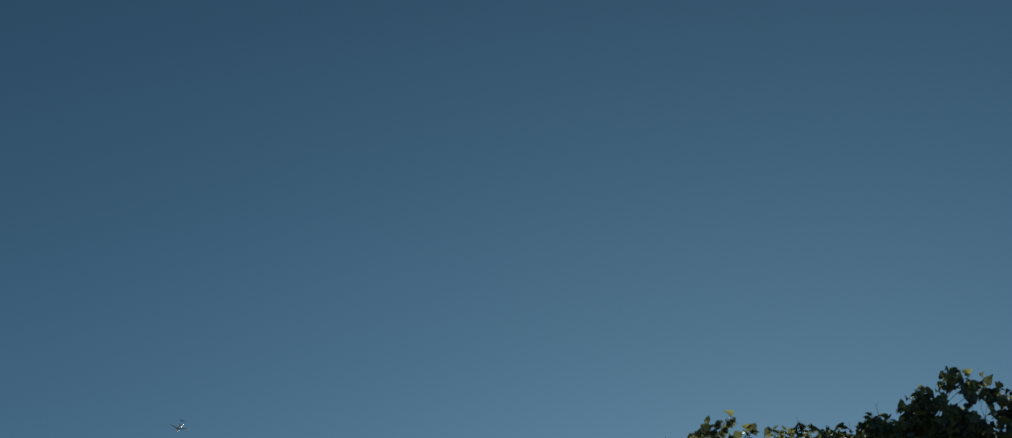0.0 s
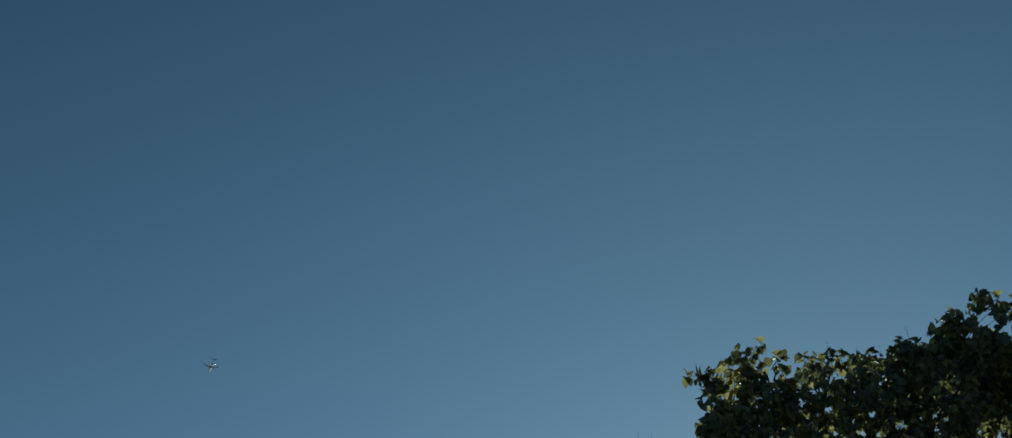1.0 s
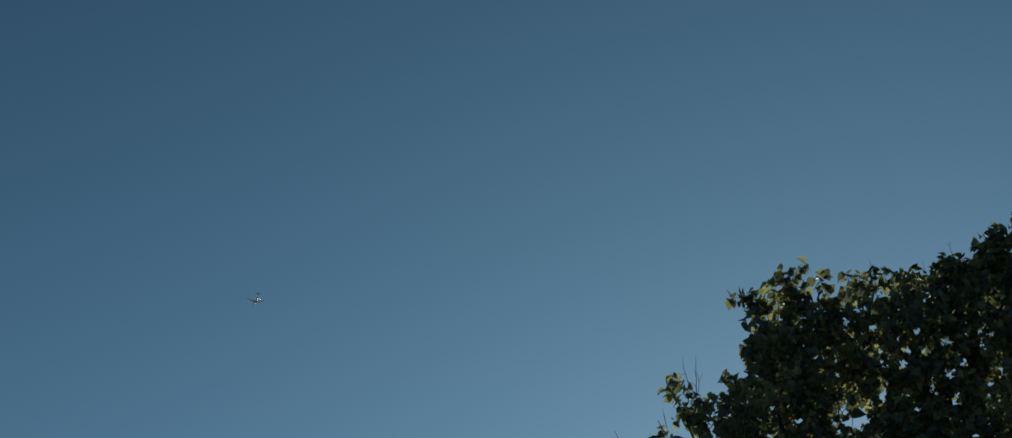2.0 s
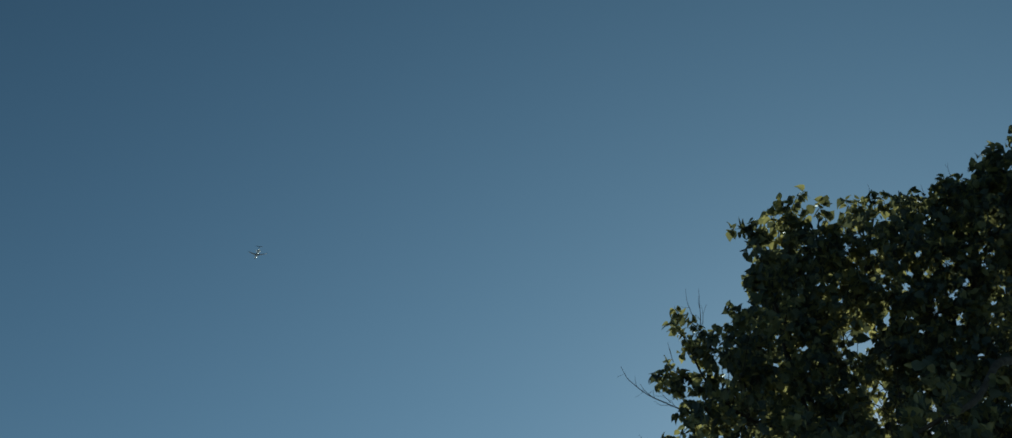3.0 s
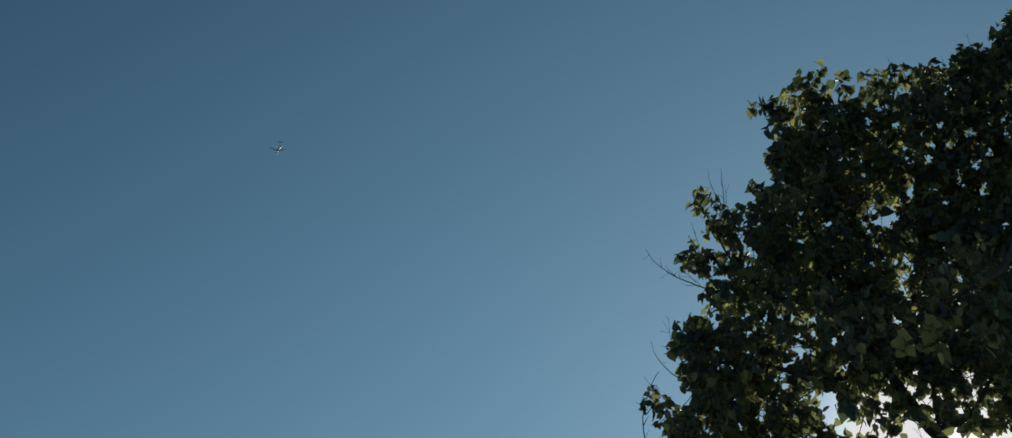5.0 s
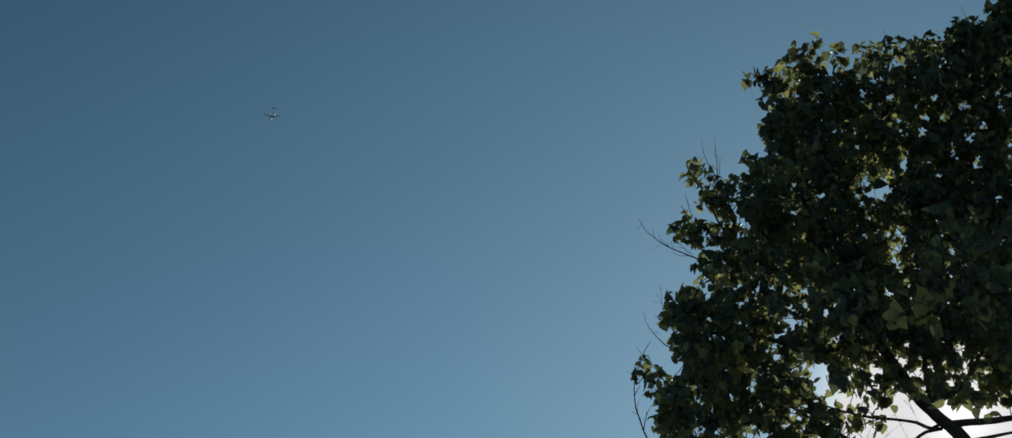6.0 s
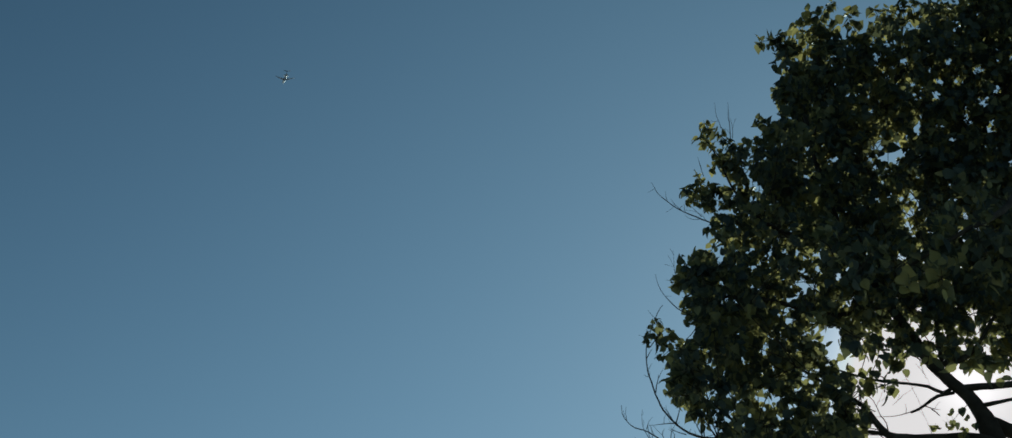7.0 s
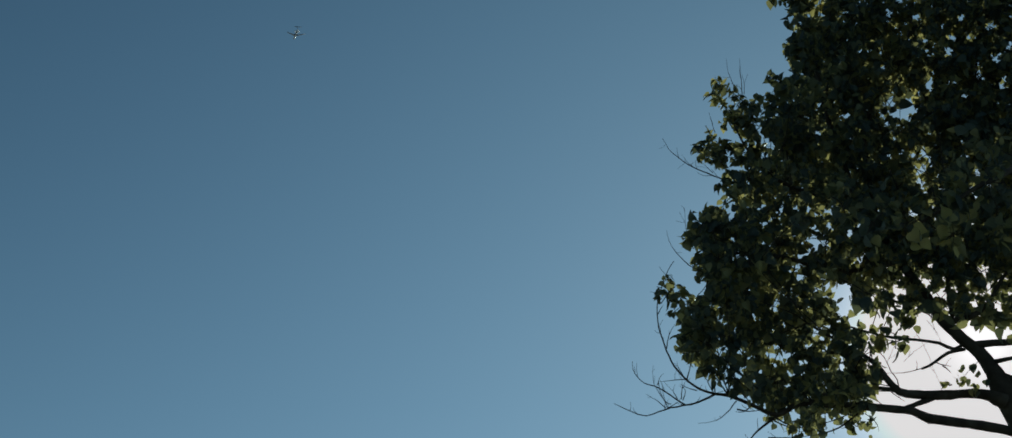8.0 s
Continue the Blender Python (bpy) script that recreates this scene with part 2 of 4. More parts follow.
# openings in the lower lobe, along the camera's sight lines
SIGHT_GAPS += [(1.200, 7.645, 0.025), (1.382, 7.446, 0.027), (1.209, 7.478, 0.025), (1.271, 7.341, 0.022), (1.442, 7.746, 0.022), (1.563, 7.505, 0.025), (1.204, 7.024, 0.022), (1.300, 6.950, 0.022), (1.089, 6.762, 0.025), (1.342, 6.818, 0.022), (1.436, 7.064, 0.025), (1.426, 7.005, 0.025), (1.543, 6.677, 0.029), (1.376, 6.634, 0.022), (1.653, 7.134, 0.025), (1.585, 6.767, 0.022), (1.271, 6.731, 0.027), (1.090, 7.265, 0.022), (1.522, 7.269, 0.027), (1.576, 7.226, 0.029)]
# leaves cut away towards the sun behind the outer ones, to let light in
SUN_SHAFTS = [(1.594, 7.529, 0.084), (1.791, 7.640, 0.085), (1.887, 7.379, 0.054), (1.280, 8.131, 0.079), (2.419, 8.257, 0.048), (1.554, 6.849, 0.067), (1.399, 6.724, 0.059), (2.322, 7.191, 0.084), (2.598, 7.151, 0.092), (2.719, 7.068, 0.077), (1.142, 7.612, 0.069), (2.248, 9.421, 0.185), (1.788, 9.243, 0.141), (2.020, 9.447, 0.126), (2.542, 9.454, 0.11), (1.928, 9.058, 0.058), (2.713, 9.524, 0.093), (2.393, 8.936, 0.058), (3.202, 9.373, 0.085)]
SUN_SHAFTS += [(1.756, 6.851, 0.150), (1.851, 6.627, 0.130), (1.703, 7.164, 0.110), (1.929, 6.935, 0.090)]
# camera height, and the grid step of the chinks as the camera sees them
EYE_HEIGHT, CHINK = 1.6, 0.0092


# leaves are left out along the camera's sight lines and towards the sun
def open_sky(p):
    for x, z, r in SIGHT_GAPS:
        sight = Vector((x, 10.4, z - EYE_HEIGHT)).normalized()
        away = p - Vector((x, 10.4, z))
        flat = away - sight * away.dot(sight)
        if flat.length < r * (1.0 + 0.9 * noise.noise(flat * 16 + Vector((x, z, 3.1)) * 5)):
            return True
    for x, z, r in SUN_SHAFTS:
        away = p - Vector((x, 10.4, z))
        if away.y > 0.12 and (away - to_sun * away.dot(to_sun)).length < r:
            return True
    # small chinks along the camera's sight lines, in loose groups, fewer in the thick right half
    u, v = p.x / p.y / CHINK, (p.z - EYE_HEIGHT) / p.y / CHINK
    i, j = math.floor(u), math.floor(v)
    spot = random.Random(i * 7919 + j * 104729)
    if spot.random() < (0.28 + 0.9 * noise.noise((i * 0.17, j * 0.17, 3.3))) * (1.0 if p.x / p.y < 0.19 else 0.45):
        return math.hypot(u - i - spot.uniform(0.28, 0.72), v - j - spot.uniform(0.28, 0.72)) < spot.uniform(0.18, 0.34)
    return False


def unit():
    v = dice.normal(size=3)
    return Vector(v / np.linalg.norm(v))


def leaf_on(tip, out, size, keep):
    """A leaf whose stalk starts at tip: it hangs outwards and down."""
    hang = (out * 0.55 + unit() * 0.75 + Vector((0, 0, -0.75))).normalized()
    at = tip + (out * 0.6 + unit() * 0.6).normalized() * 0.45 * size
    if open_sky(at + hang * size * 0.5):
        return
    side = hang.cross(unit()).normalized()
    size *= float(dice.uniform(0.52, 1.2))
    keep.append((at, side, hang, side.cross(hang), size))


def foliage(name, clumps, fill=8000, size=0.063, deep=1):
    """Leafy sprays: every clump is a bunch of twigs on a branchlet from the nearest limb. deep: how many stand one
    behind another along the camera's sight lines.
    """
    keep = EDGE_LEAVES if name in ("left edge", "sprigs") else LEAVES
    wood = np.array(WOOD)
    rows = []
    for x, y, z, r in clumps:
        rows.append((x, y, z, r))
        for k in range(1, deep):
            back = Vector((x, y, z - EYE_HEIGHT)) * (1 + 0.058 * k)
            rows.append((back.x + float(dice.normal(0, 0.035)), back.y, back.z + EYE_HEIGHT + float(dice.normal(0, 0.04)), r * (1 + 0.06 * k)))
    for x, y, z, r in rows:
        middle = Vector((x, y, z))
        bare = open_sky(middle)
        reach = np.linalg.norm(wood[:, :3] - np.array((x, y, z + 0.5 * r)), axis=1)
        reach += 3 * np.maximum(0, x - 0.03 - wood[:, 0]) + 2 * np.maximum(0, wood[:, 2] - z)
        close = np.argsort(reach)[:12]
        root = Vector(wood[int(dice.choice(close[reach[close] < reach.min() + 0.22]))][:3])
        if 0.08 < (root - middle).length < (0.5 if name == "near bough" else 0.75) and r > 0.045 and not bare:
            bend = (root + middle) / 2 + Vector((0, 0, -0.06 * (root - middle).length)) + unit() * 0.03
            tube(TWIGS, smooth_line([(*root, 0.0036), (*(root.lerp(bend, 0.5) + unit() * 0.02), 0.003), (*bend, 0.0026), (*(middle.lerp(bend, 0.5) + unit() * 0.02), 0.0021), (*middle, 0.0016)], 0.06), 4)
        if 0.015 < r <= 0.07 and CENTRES and name != "sprigs" and not bare:
            root = min(CENTRES, key=lambda c: (c - middle).length + 3 * max(0.0, middle.x - c.x))
            bend = (root + middle) / 2 + unit() * 0.015
            if (root - middle).length < 0.4:
                tube(TWIGS, smooth_line([(*root, 0.0032), (*bend, 0.0027), (*middle, 0.0022)], 0.05), 4)
        CENTRES.append(middle)
        count = max(3, int(fill * r * r))
        twigs = max(2, count // 7)
        for k in range(twigs):
            out = unit()
            tip = middle + out * max(0.012, r - 0.02) * float(dice.uniform(0.0, 1.0)) ** 0.36
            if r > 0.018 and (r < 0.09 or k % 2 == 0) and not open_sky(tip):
                tube(TWIGS, [np.array((*middle, 0.0022)), np.array((*((middle + tip) / 2 + unit() * 0.02), 0.0017)), np.array((*tip, 0.001))], 3)
            for j in range(max(1, round(count / twigs))):
                leaf_on(tip + unit() * float(dice.uniform(0.0, min(0.065, 0.015 + r))), out, size * (0.8 if name == "sprigs" else 1), keep)


bm = bmesh.new()
tube(bm, smooth_line([(3.45, 10.75, -0.10, 0.30), (3.44, 10.74, 0.12, 0.235), (3.41, 10.72, 0.7, 0.205), (3.32, 10.66, 2.2, 0.18), (3.20, 10.56, 3.8, 0.155), (3.00, 10.48, 5.2, 0.13), (2.84, 10.42, 6.05, 0.105), (2.78, 10.40, 6.20, 0.085)], 0.12), 14, 0.14)
grown("trunk", bm, BARK, "thick brown trunk with rough bark")
bough("limb", [(2.811, 10.400, 6.141, 0.075), (2.690, 10.400, 6.470, 0.063), (2.599, 10.400, 6.703, 0.044), (2.490, 10.400, 6.825, 0.035), (2.381, 10.400, 6.952, 0.035), (2.309, 10.450, 7.124, 0.032), (2.187, 10.500, 7.394, 0.029), (1.990, 10.600, 7.871, 0.023), (1.869, 10.700, 8.491, 0.017), (1.804, 10.800, 9.199, 0.011)])
bough("limb", [(2.882, 10.450, 6.321, 0.051), (2.948, 10.500, 6.686, 0.045), (3.062, 10.600, 7.133, 0.040), (3.168, 10.700, 7.759, 0.037), (3.181, 10.800, 8.519, 0.032), (3.167, 10.900, 9.281, 0.022), (3.246, 11.000, 9.987, 0.011)])
bough("limb", [(2.616, 10.400, 6.622, 0.038), (2.715, 10.450, 6.599, 0.038), (2.865, 10.500, 6.543, 0.045)])
bough("limb", [(2.660, 10.350, 6.423, 0.044), (2.523, 10.300, 6.446, 0.028), (2.296, 10.250, 6.412, 0.026), (2.143, 10.200, 6.391, 0.025), (2.048, 10.200, 6.410, 0.021), (1.980, 10.200, 6.496, 0.018), (1.916, 10.200, 6.591, 0.014), (1.773, 10.200, 6.690, 0.009), (1.565, 10.200, 6.829, 0.006)])
bough("limb", [(2.873, 10.400, 6.181, 0.038), (2.670, 10.300, 6.220, 0.028), (2.410, 10.200, 6.219, 0.028), (2.179, 10.100, 6.202, 0.027), (2.085, 10.050, 6.221, 0.024), (1.920, 10.000, 6.215, 0.022), (1.678, 10.000, 6.232, 0.021), (1.470, 10.000, 6.241, 0.019), (1.344, 10.000, 6.168, 0.013), (1.208, 10.000, 6.227, 0.0105), (1.088, 10.000, 6.280, 0.0085), (1.012, 10.000, 6.290, 0.0075)])
bough("branch", [(2.278, 10.250, 6.408, 0.015), (2.156, 10.200, 6.341, 0.015), (2.037, 10.100, 6.255, 0.015)])
bough("branch", [(2.048, 10.200, 6.410, 0.012), (1.975, 10.200, 6.425, 0.012), (1.879, 10.200, 6.424, 0.011), (1.680, 10.200, 6.383, 0.009), (1.435, 10.200, 6.467, 0.006)])
bough("branch", [(2.524, 10.400, 6.792, 0.025), (2.605, 10.350, 6.785, 0.022), (2.739, 10.300, 6.773, 0.019), (2.999, 10.300, 6.812, 0.013)])
bough("branch", [(2.605, 10.400, 6.687, 0.013), (2.667, 10.350, 6.679, 0.013), (2.728, 10.300, 6.672, 0.011), (2.960, 10.200, 6.681, 0.006)])
bough("branch", [(2.395, 10.400, 6.940, 0.019), (2.474, 10.350, 6.940, 0.019), (2.531, 10.300, 6.939, 0.016), (2.619, 10.300, 7.015, 0.013), (2.753, 10.300, 7.226, 0.010)])
bough("branch", [(2.434, 10.400, 6.965, 0.013), (2.417, 10.350, 7.039, 0.013), (2.407, 10.300, 7.180, 0.011), (2.383, 10.300, 7.436, 0.010), (2.473, 10.300, 7.787, 0.007)])
bough("branch", [(1.990, 10.600, 7.871, 0.017), (1.703, 10.500, 7.854, 0.013), (1.462, 10.400, 7.905, 0.010), (1.317, 10.400, 8.086, 0.007), (1.229, 10.400, 8.302, 0.005), (1.154, 10.400, 8.489, 0.003)])
bough("branch", [(2.187, 10.500, 7.394, 0.016), (1.841, 10.400, 7.272, 0.014), (1.508, 10.400, 7.354, 0.013), (1.246, 10.400, 7.395, 0.010), (1.053, 10.400, 7.264, 0.006)])
bough("branch", [(2.093, 10.600, 7.692, 0.017), (2.126, 10.900, 8.573, 0.014), (2.444, 11.000, 9.242, 0.011), (2.585, 11.000, 9.874, 0.007)])
bough("branch", [(2.514, 10.420, 6.835, 0.012), (2.423, 10.400, 6.771, 0.011), (2.342, 10.400, 6.811, 0.009), (2.215, 10.400, 6.830, 0.008), (2.087, 10.400, 6.841, 0.008), (1.943, 10.400, 6.877, 0.006), (1.744, 10.400, 6.942, 0.005)])
bough("branch", [(2.490, 10.420, 6.781, 0.011), (2.391, 10.400, 6.750, 0.010), (2.321, 10.400, 6.700, 0.009), (2.274, 10.400, 6.667, 0.008), (2.228, 10.400, 6.647, 0.007)])
shoot([(2.236, 10.400, 6.651), (2.124, 10.400, 6.621), (1.996, 10.400, 6.616)], 0.0031)
shoot([(2.312, 10.400, 6.688), (2.365, 10.400, 6.668), (2.398, 10.400, 6.665)], 0.0037)
shoot([(2.347, 10.400, 6.668), (2.380, 10.400, 6.636), (2.390, 10.400, 6.624)], 0.0045)
shoot([(1.968, 10.200, 6.433), (2.035, 10.200, 6.382), (2.075, 10.200, 6.348)], 0.0033)
shoot([(2.551, 10.400, 6.694), (2.489, 10.400, 6.633), (2.440, 10.400, 6.572), (2.402, 10.400, 6.600)], 0.0023)
shoot([(2.269, 10.400, 7.022), (2.156, 10.400, 6.996), (2.075, 10.400, 7.003)], 0.0026)
shoot([(2.304, 10.400, 7.001), (2.317, 10.400, 6.939), (2.335, 10.400, 6.856)], 0.0023)
shoot([(2.213, 10.400, 6.888), (2.267, 10.400, 6.753), (2.311, 10.400, 6.591), (2.337, 10.400, 6.483)], 0.0014)
shoot([(2.034, 10.400, 6.681), (2.078, 10.400, 6.772), (2.099, 10.400, 6.846)], 0.0013)
shoot([(2.285, 10.400, 6.955), (2.331, 10.400, 6.889), (2.354, 10.400, 6.815)], 0.0014)
shoot([(2.130, 10.400, 6.690), (2.194, 10.400, 6.752), (2.288, 10.400, 6.823)], 0.0013)
shoot([(1.012, 10.000, 6.290), (0.932, 10.000, 6.317), (0.868, 10.000, 6.366), (0.813, 10.000, 6.428), (0.770, 10.000, 6.513), (0.744, 10.000, 6.592), (0.718, 10.000, 6.687), (0.709, 10.000, 6.775), (0.719, 10.000, 6.872), (0.774, 10.000, 7.044), (0.812, 10.000, 7.110)], 0.0070)
shoot([(1.012, 10.000, 6.290), (0.948, 10.000, 6.255), (0.881, 10.000, 6.228), (0.800, 10.000, 6.212), (0.737, 10.000, 6.196), (0.635, 10.000, 6.157), (0.549, 10.000, 6.183), (0.462, 10.000, 6.228)], 0.0068)
shoot([(0.849, 10.000, 6.224), (0.794, 10.000, 6.261), (0.740, 10.000, 6.303), (0.684, 10.000, 6.334), (0.636, 10.000, 6.348), (0.594, 10.000, 6.383), (0.571, 10.000, 6.433), (0.568, 10.000, 6.484)], 0.0051)
shoot([(0.772, 10.000, 6.227), (0.735, 10.000, 6.249), (0.681, 10.000, 6.353), (0.680, 10.000, 6.458)], 0.0031)
shoot([(0.744, 10.000, 6.204), (0.696, 10.000, 6.249), (0.634, 10.000, 6.287)], 0.0031)
shoot([(0.751, 10.000, 6.207), (0.732, 10.000, 6.280), (0.727, 10.000, 6.349)], 0.0027)
shoot([(0.699, 10.000, 6.338), (0.714, 10.000, 6.384), (0.735, 10.000, 6.412)], 0.0024)
shoot([(0.868, 10.000, 6.374), (0.794, 10.000, 6.373), (0.713, 10.000, 6.361)], 0.0037)
shoot([(0.850, 10.000, 6.382), (0.821, 10.000, 6.436), (0.811, 10.000, 6.483)], 0.0031)
shoot([(0.861, 10.000, 6.374), (0.881, 10.000, 6.444), (0.890, 10.000, 6.511)], 0.0041)
shoot([(0.836, 10.000, 6.250), (0.852, 10.000, 6.308), (0.818, 10.000, 6.335)], 0.0031)
shoot([(0.757, 10.000, 6.561), (0.770, 10.000, 6.640), (0.804, 10.000, 6.712)], 0.0035)
shoot([(0.713, 10.000, 6.771), (0.731, 10.000, 6.807), (0.746, 10.000, 6.832)], 0.0031)
shoot([(1.125, 10.000, 6.249), (1.066, 10.000, 6.176), (1.013, 10.000, 6.134), (0.915, 10.000, 6.114)], 0.0037)
shoot([(1.002, 10.000, 6.302), (0.969, 10.000, 6.375), (0.946, 10.000, 6.406)], 0.0033)
shoot([(1.081, 10.000, 6.283), (1.039, 10.000, 6.368), (1.031, 10.000, 6.426)], 0.0033)
shoot([(1.325, 10.000, 6.148), (1.261, 10.000, 6.102), (1.210, 10.000, 6.053), (1.162, 10.000, 5.989)], 0.0088)
shoot([(1.208, 10.000, 6.227), (1.161, 10.000, 6.185), (1.119, 10.000, 6.188)], 0.0044)
shoot([(1.326, 10.000, 6.160), (1.376, 10.000, 6.122), (1.444, 10.000, 6.097), (1.531, 10.000, 6.105)], 0.0054)
shoot([(1.778, 10.000, 6.183), (1.669, 10.000, 6.099), (1.562, 10.000, 6.060), (1.475, 10.000, 6.044)], 0.0061)
shoot([(1.285, 10.000, 6.035), (1.371, 10.000, 6.036), (1.458, 10.000, 6.044)], 0.0041)
shoot([(1.813, 10.000, 6.184), (1.871, 10.000, 6.127), (1.881, 10.000, 6.078)], 0.0027)
shoot([(1.036, 10.000, 6.283), (1.107, 10.000, 6.307), (1.195, 10.000, 6.315)], 0.0050)
shoot([(1.105, 10.000, 6.268), (1.076, 10.000, 6.330), (1.057, 10.000, 6.368)], 0.0033)
shoot([(0.829, 10.000, 6.258), (0.835, 10.000, 6.320), (0.857, 10.000, 6.366)], 0.0033)
shoot([(0.915, 10.000, 6.309), (0.852, 10.000, 6.328), (0.821, 10.000, 6.347)], 0.0033)
shoot([(0.808, 10.000, 6.258), (0.785, 10.000, 6.304), (0.797, 10.000, 6.346)], 0.0028)
shoot([(0.730, 10.000, 6.188), (0.783, 10.000, 6.223), (0.829, 10.000, 6.262)], 0.0036)
shoot([(0.870, 10.000, 6.228), (0.912, 10.000, 6.244), (0.931, 10.000, 6.274)], 0.0033)
shoot([(1.126, 10.000, 6.200), (1.189, 10.000, 6.189), (1.258, 10.000, 6.197)], 0.0050)
shoot([(1.325, 10.000, 6.133), (1.399, 10.000, 6.096), (1.460, 10.000, 6.074)], 0.0045)
shoot([(0.706, 10.000, 6.365), (0.712, 10.000, 6.307), (0.738, 10.000, 6.242), (0.758, 10.000, 6.204)], 0.0022)
shoot([(1.179, 10.300, 7.806), (1.112, 10.300, 7.846), (1.029, 10.300, 7.881), (0.954, 10.300, 7.921), (0.887, 10.300, 7.974), (0.831, 10.300, 8.033), (0.794, 10.300, 8.114)], 0.0049)
shoot([(1.086, 10.300, 7.859), (1.028, 10.300, 7.854), (0.987, 10.300, 7.881)], 0.0023)
shoot([(0.984, 10.300, 7.903), (0.932, 10.300, 7.952), (0.907, 10.300, 7.997)], 0.0023)
shoot([(0.887, 10.300, 7.974), (0.876, 10.300, 8.010), (0.877, 10.300, 8.051)], 0.0020)
shoot([(1.086, 10.300, 7.873), (1.039, 10.300, 7.926), (1.024, 10.300, 7.953)], 0.0023)
shoot([(1.277, 10.400, 8.500), (1.248, 10.400, 8.561), (1.220, 10.400, 8.661), (1.209, 10.400, 8.767)], 0.0030)
shoot([(1.296, 10.400, 8.491), (1.296, 10.400, 8.576), (1.293, 10.400, 8.681), (1.293, 10.400, 8.768)], 0.0030)
shoot([(1.308, 10.400, 8.500), (1.312, 10.400, 8.576), (1.303, 10.400, 8.648)], 0.0024)
shoot([(1.120, 10.400, 8.222), (1.103, 10.400, 8.292), (1.090, 10.400, 8.362)], 0.0024)
shoot([(1.177, 10.400, 8.480), (1.148, 10.400, 8.551), (1.136, 10.400, 8.632)], 0.0033)
shoot([(0.995, 10.200, 7.147), (0.916, 10.200, 7.196), (0.844, 10.200, 7.272), (0.806, 10.200, 7.348), (0.793, 10.200, 7.421)], 0.0036)
shoot([(0.945, 10.200, 7.302), (0.917, 10.200, 7.357), (0.902, 10.200, 7.473), (0.898, 10.200, 7.581)], 0.0025)
shoot([(2.466, 10.600, 9.639), (2.470, 10.600, 9.718), (2.472, 10.600, 9.772)], 0.0026)
shoot([(3.105, 10.800, 9.980), (3.072, 10.800, 10.063), (3.073, 10.800, 10.146)], 0.0027)
shoot([(2.922, 10.800, 9.790), (2.884, 10.800, 9.871), (2.872, 10.800, 9.953)], 0.0026)
leafy_shoot([(1.863, 10.371, 9.043), (1.892, 10.374, 9.222), (1.913, 10.428, 9.416), (1.961, 10.421, 9.532), (2.004, 10.410, 9.561)], 0.070)
leafy_shoot([(1.822, 10.452, 9.125), (1.819, 10.426, 9.258), (1.791, 10.426, 9.334), (1.768, 10.460, 9.426)], 0.070)
leafy_shoot([(1.773, 10.382, 9.134), (1.672, 10.414, 9.235), (1.567, 10.386, 9.233), (1.514, 10.397, 9.224)], 0.070)
leafy_shoot([(1.883, 10.356, 9.234), (1.864, 10.380, 9.400), (1.831, 10.361, 9.446)], 0.070)
leafy_shoot([(1.996, 10.476, 9.208), (2.001, 10.502, 9.344), (2.021, 10.494, 9.468)], 0.070)
leafy_shoot([(2.183, 10.372, 9.178), (2.133, 10.383, 9.301), (2.096, 10.406, 9.420), (2.115, 10.370, 9.456)], 0.070)
leafy_shoot([(2.343, 10.530, 9.410), (2.311, 10.525, 9.530), (2.280, 10.497, 9.571)], 0.070)
leafy_shoot([(2.387, 10.527, 9.440), (2.380, 10.570, 9.566), (2.386, 10.553, 9.617)], 0.070)
leafy_shoot([(2.481, 10.523, 9.476), (2.475, 10.529, 9.574), (2.448, 10.480, 9.605)], 0.070)
leafy_shoot([(2.539, 10.483, 9.448), (2.535, 10.483, 9.542), (2.520, 10.484, 9.600)], 0.070)
leafy_shoot([(2.689, 10.629, 9.560), (2.685, 10.629, 9.650), (2.667, 10.608, 9.676)], 0.070)
leafy_shoot([(2.798, 10.627, 9.599), (2.771, 10.620, 9.677), (2.754, 10.613, 9.735)], 0.070)
leafy_shoot([(2.892, 10.492, 9.532), (2.876, 10.526, 9.635), (2.847, 10.475, 9.654)], 0.070)
leafy_shoot([(2.945, 10.478, 9.585), (2.937, 10.471, 9.675), (2.952, 10.505, 9.786)], 0.070)
leafy_shoot([(3.092, 10.601, 9.693), (3.091, 10.601, 9.800), (3.096, 10.626, 9.873)], 0.070)
leafy_shoot([(3.166, 10.473, 9.683), (3.165, 10.474, 9.811), (3.176, 10.497, 9.899)], 0.070)
leafy_shoot([(3.305, 10.482, 9.768), (3.285, 10.503, 9.912), (3.268, 10.502, 9.986), (3.333, 10.518, 10.061)], 0.070)
leafy_shoot([(3.346, 10.479, 9.835), (3.312, 10.470, 9.909), (3.302, 10.482, 9.950)], 0.070)
leafy_shoot([(1.361, 10.323, 8.256), (1.302, 10.362, 8.411), (1.221, 10.320, 8.467), (1.164, 10.323, 8.511), (1.131, 10.328, 8.566)], 0.059)
leafy_shoot([(1.271, 10.326, 8.229), (1.195, 10.308, 8.332), (1.137, 10.291, 8.377), (1.095, 10.320, 8.456)], 0.059)
leafy_shoot([(1.349, 10.325, 8.229), (1.248, 10.275, 8.256), (1.190, 10.288, 8.250), (1.162, 10.323, 8.235)], 0.059)
leafy_shoot([(1.391, 10.380, 8.340), (1.339, 10.378, 8.427)], 0.059)
leafy_shoot([(1.144, 10.228, 7.875), (1.082, 10.254, 8.007), (1.024, 10.237, 8.027), (0.985, 10.279, 8.044)], 0.059)
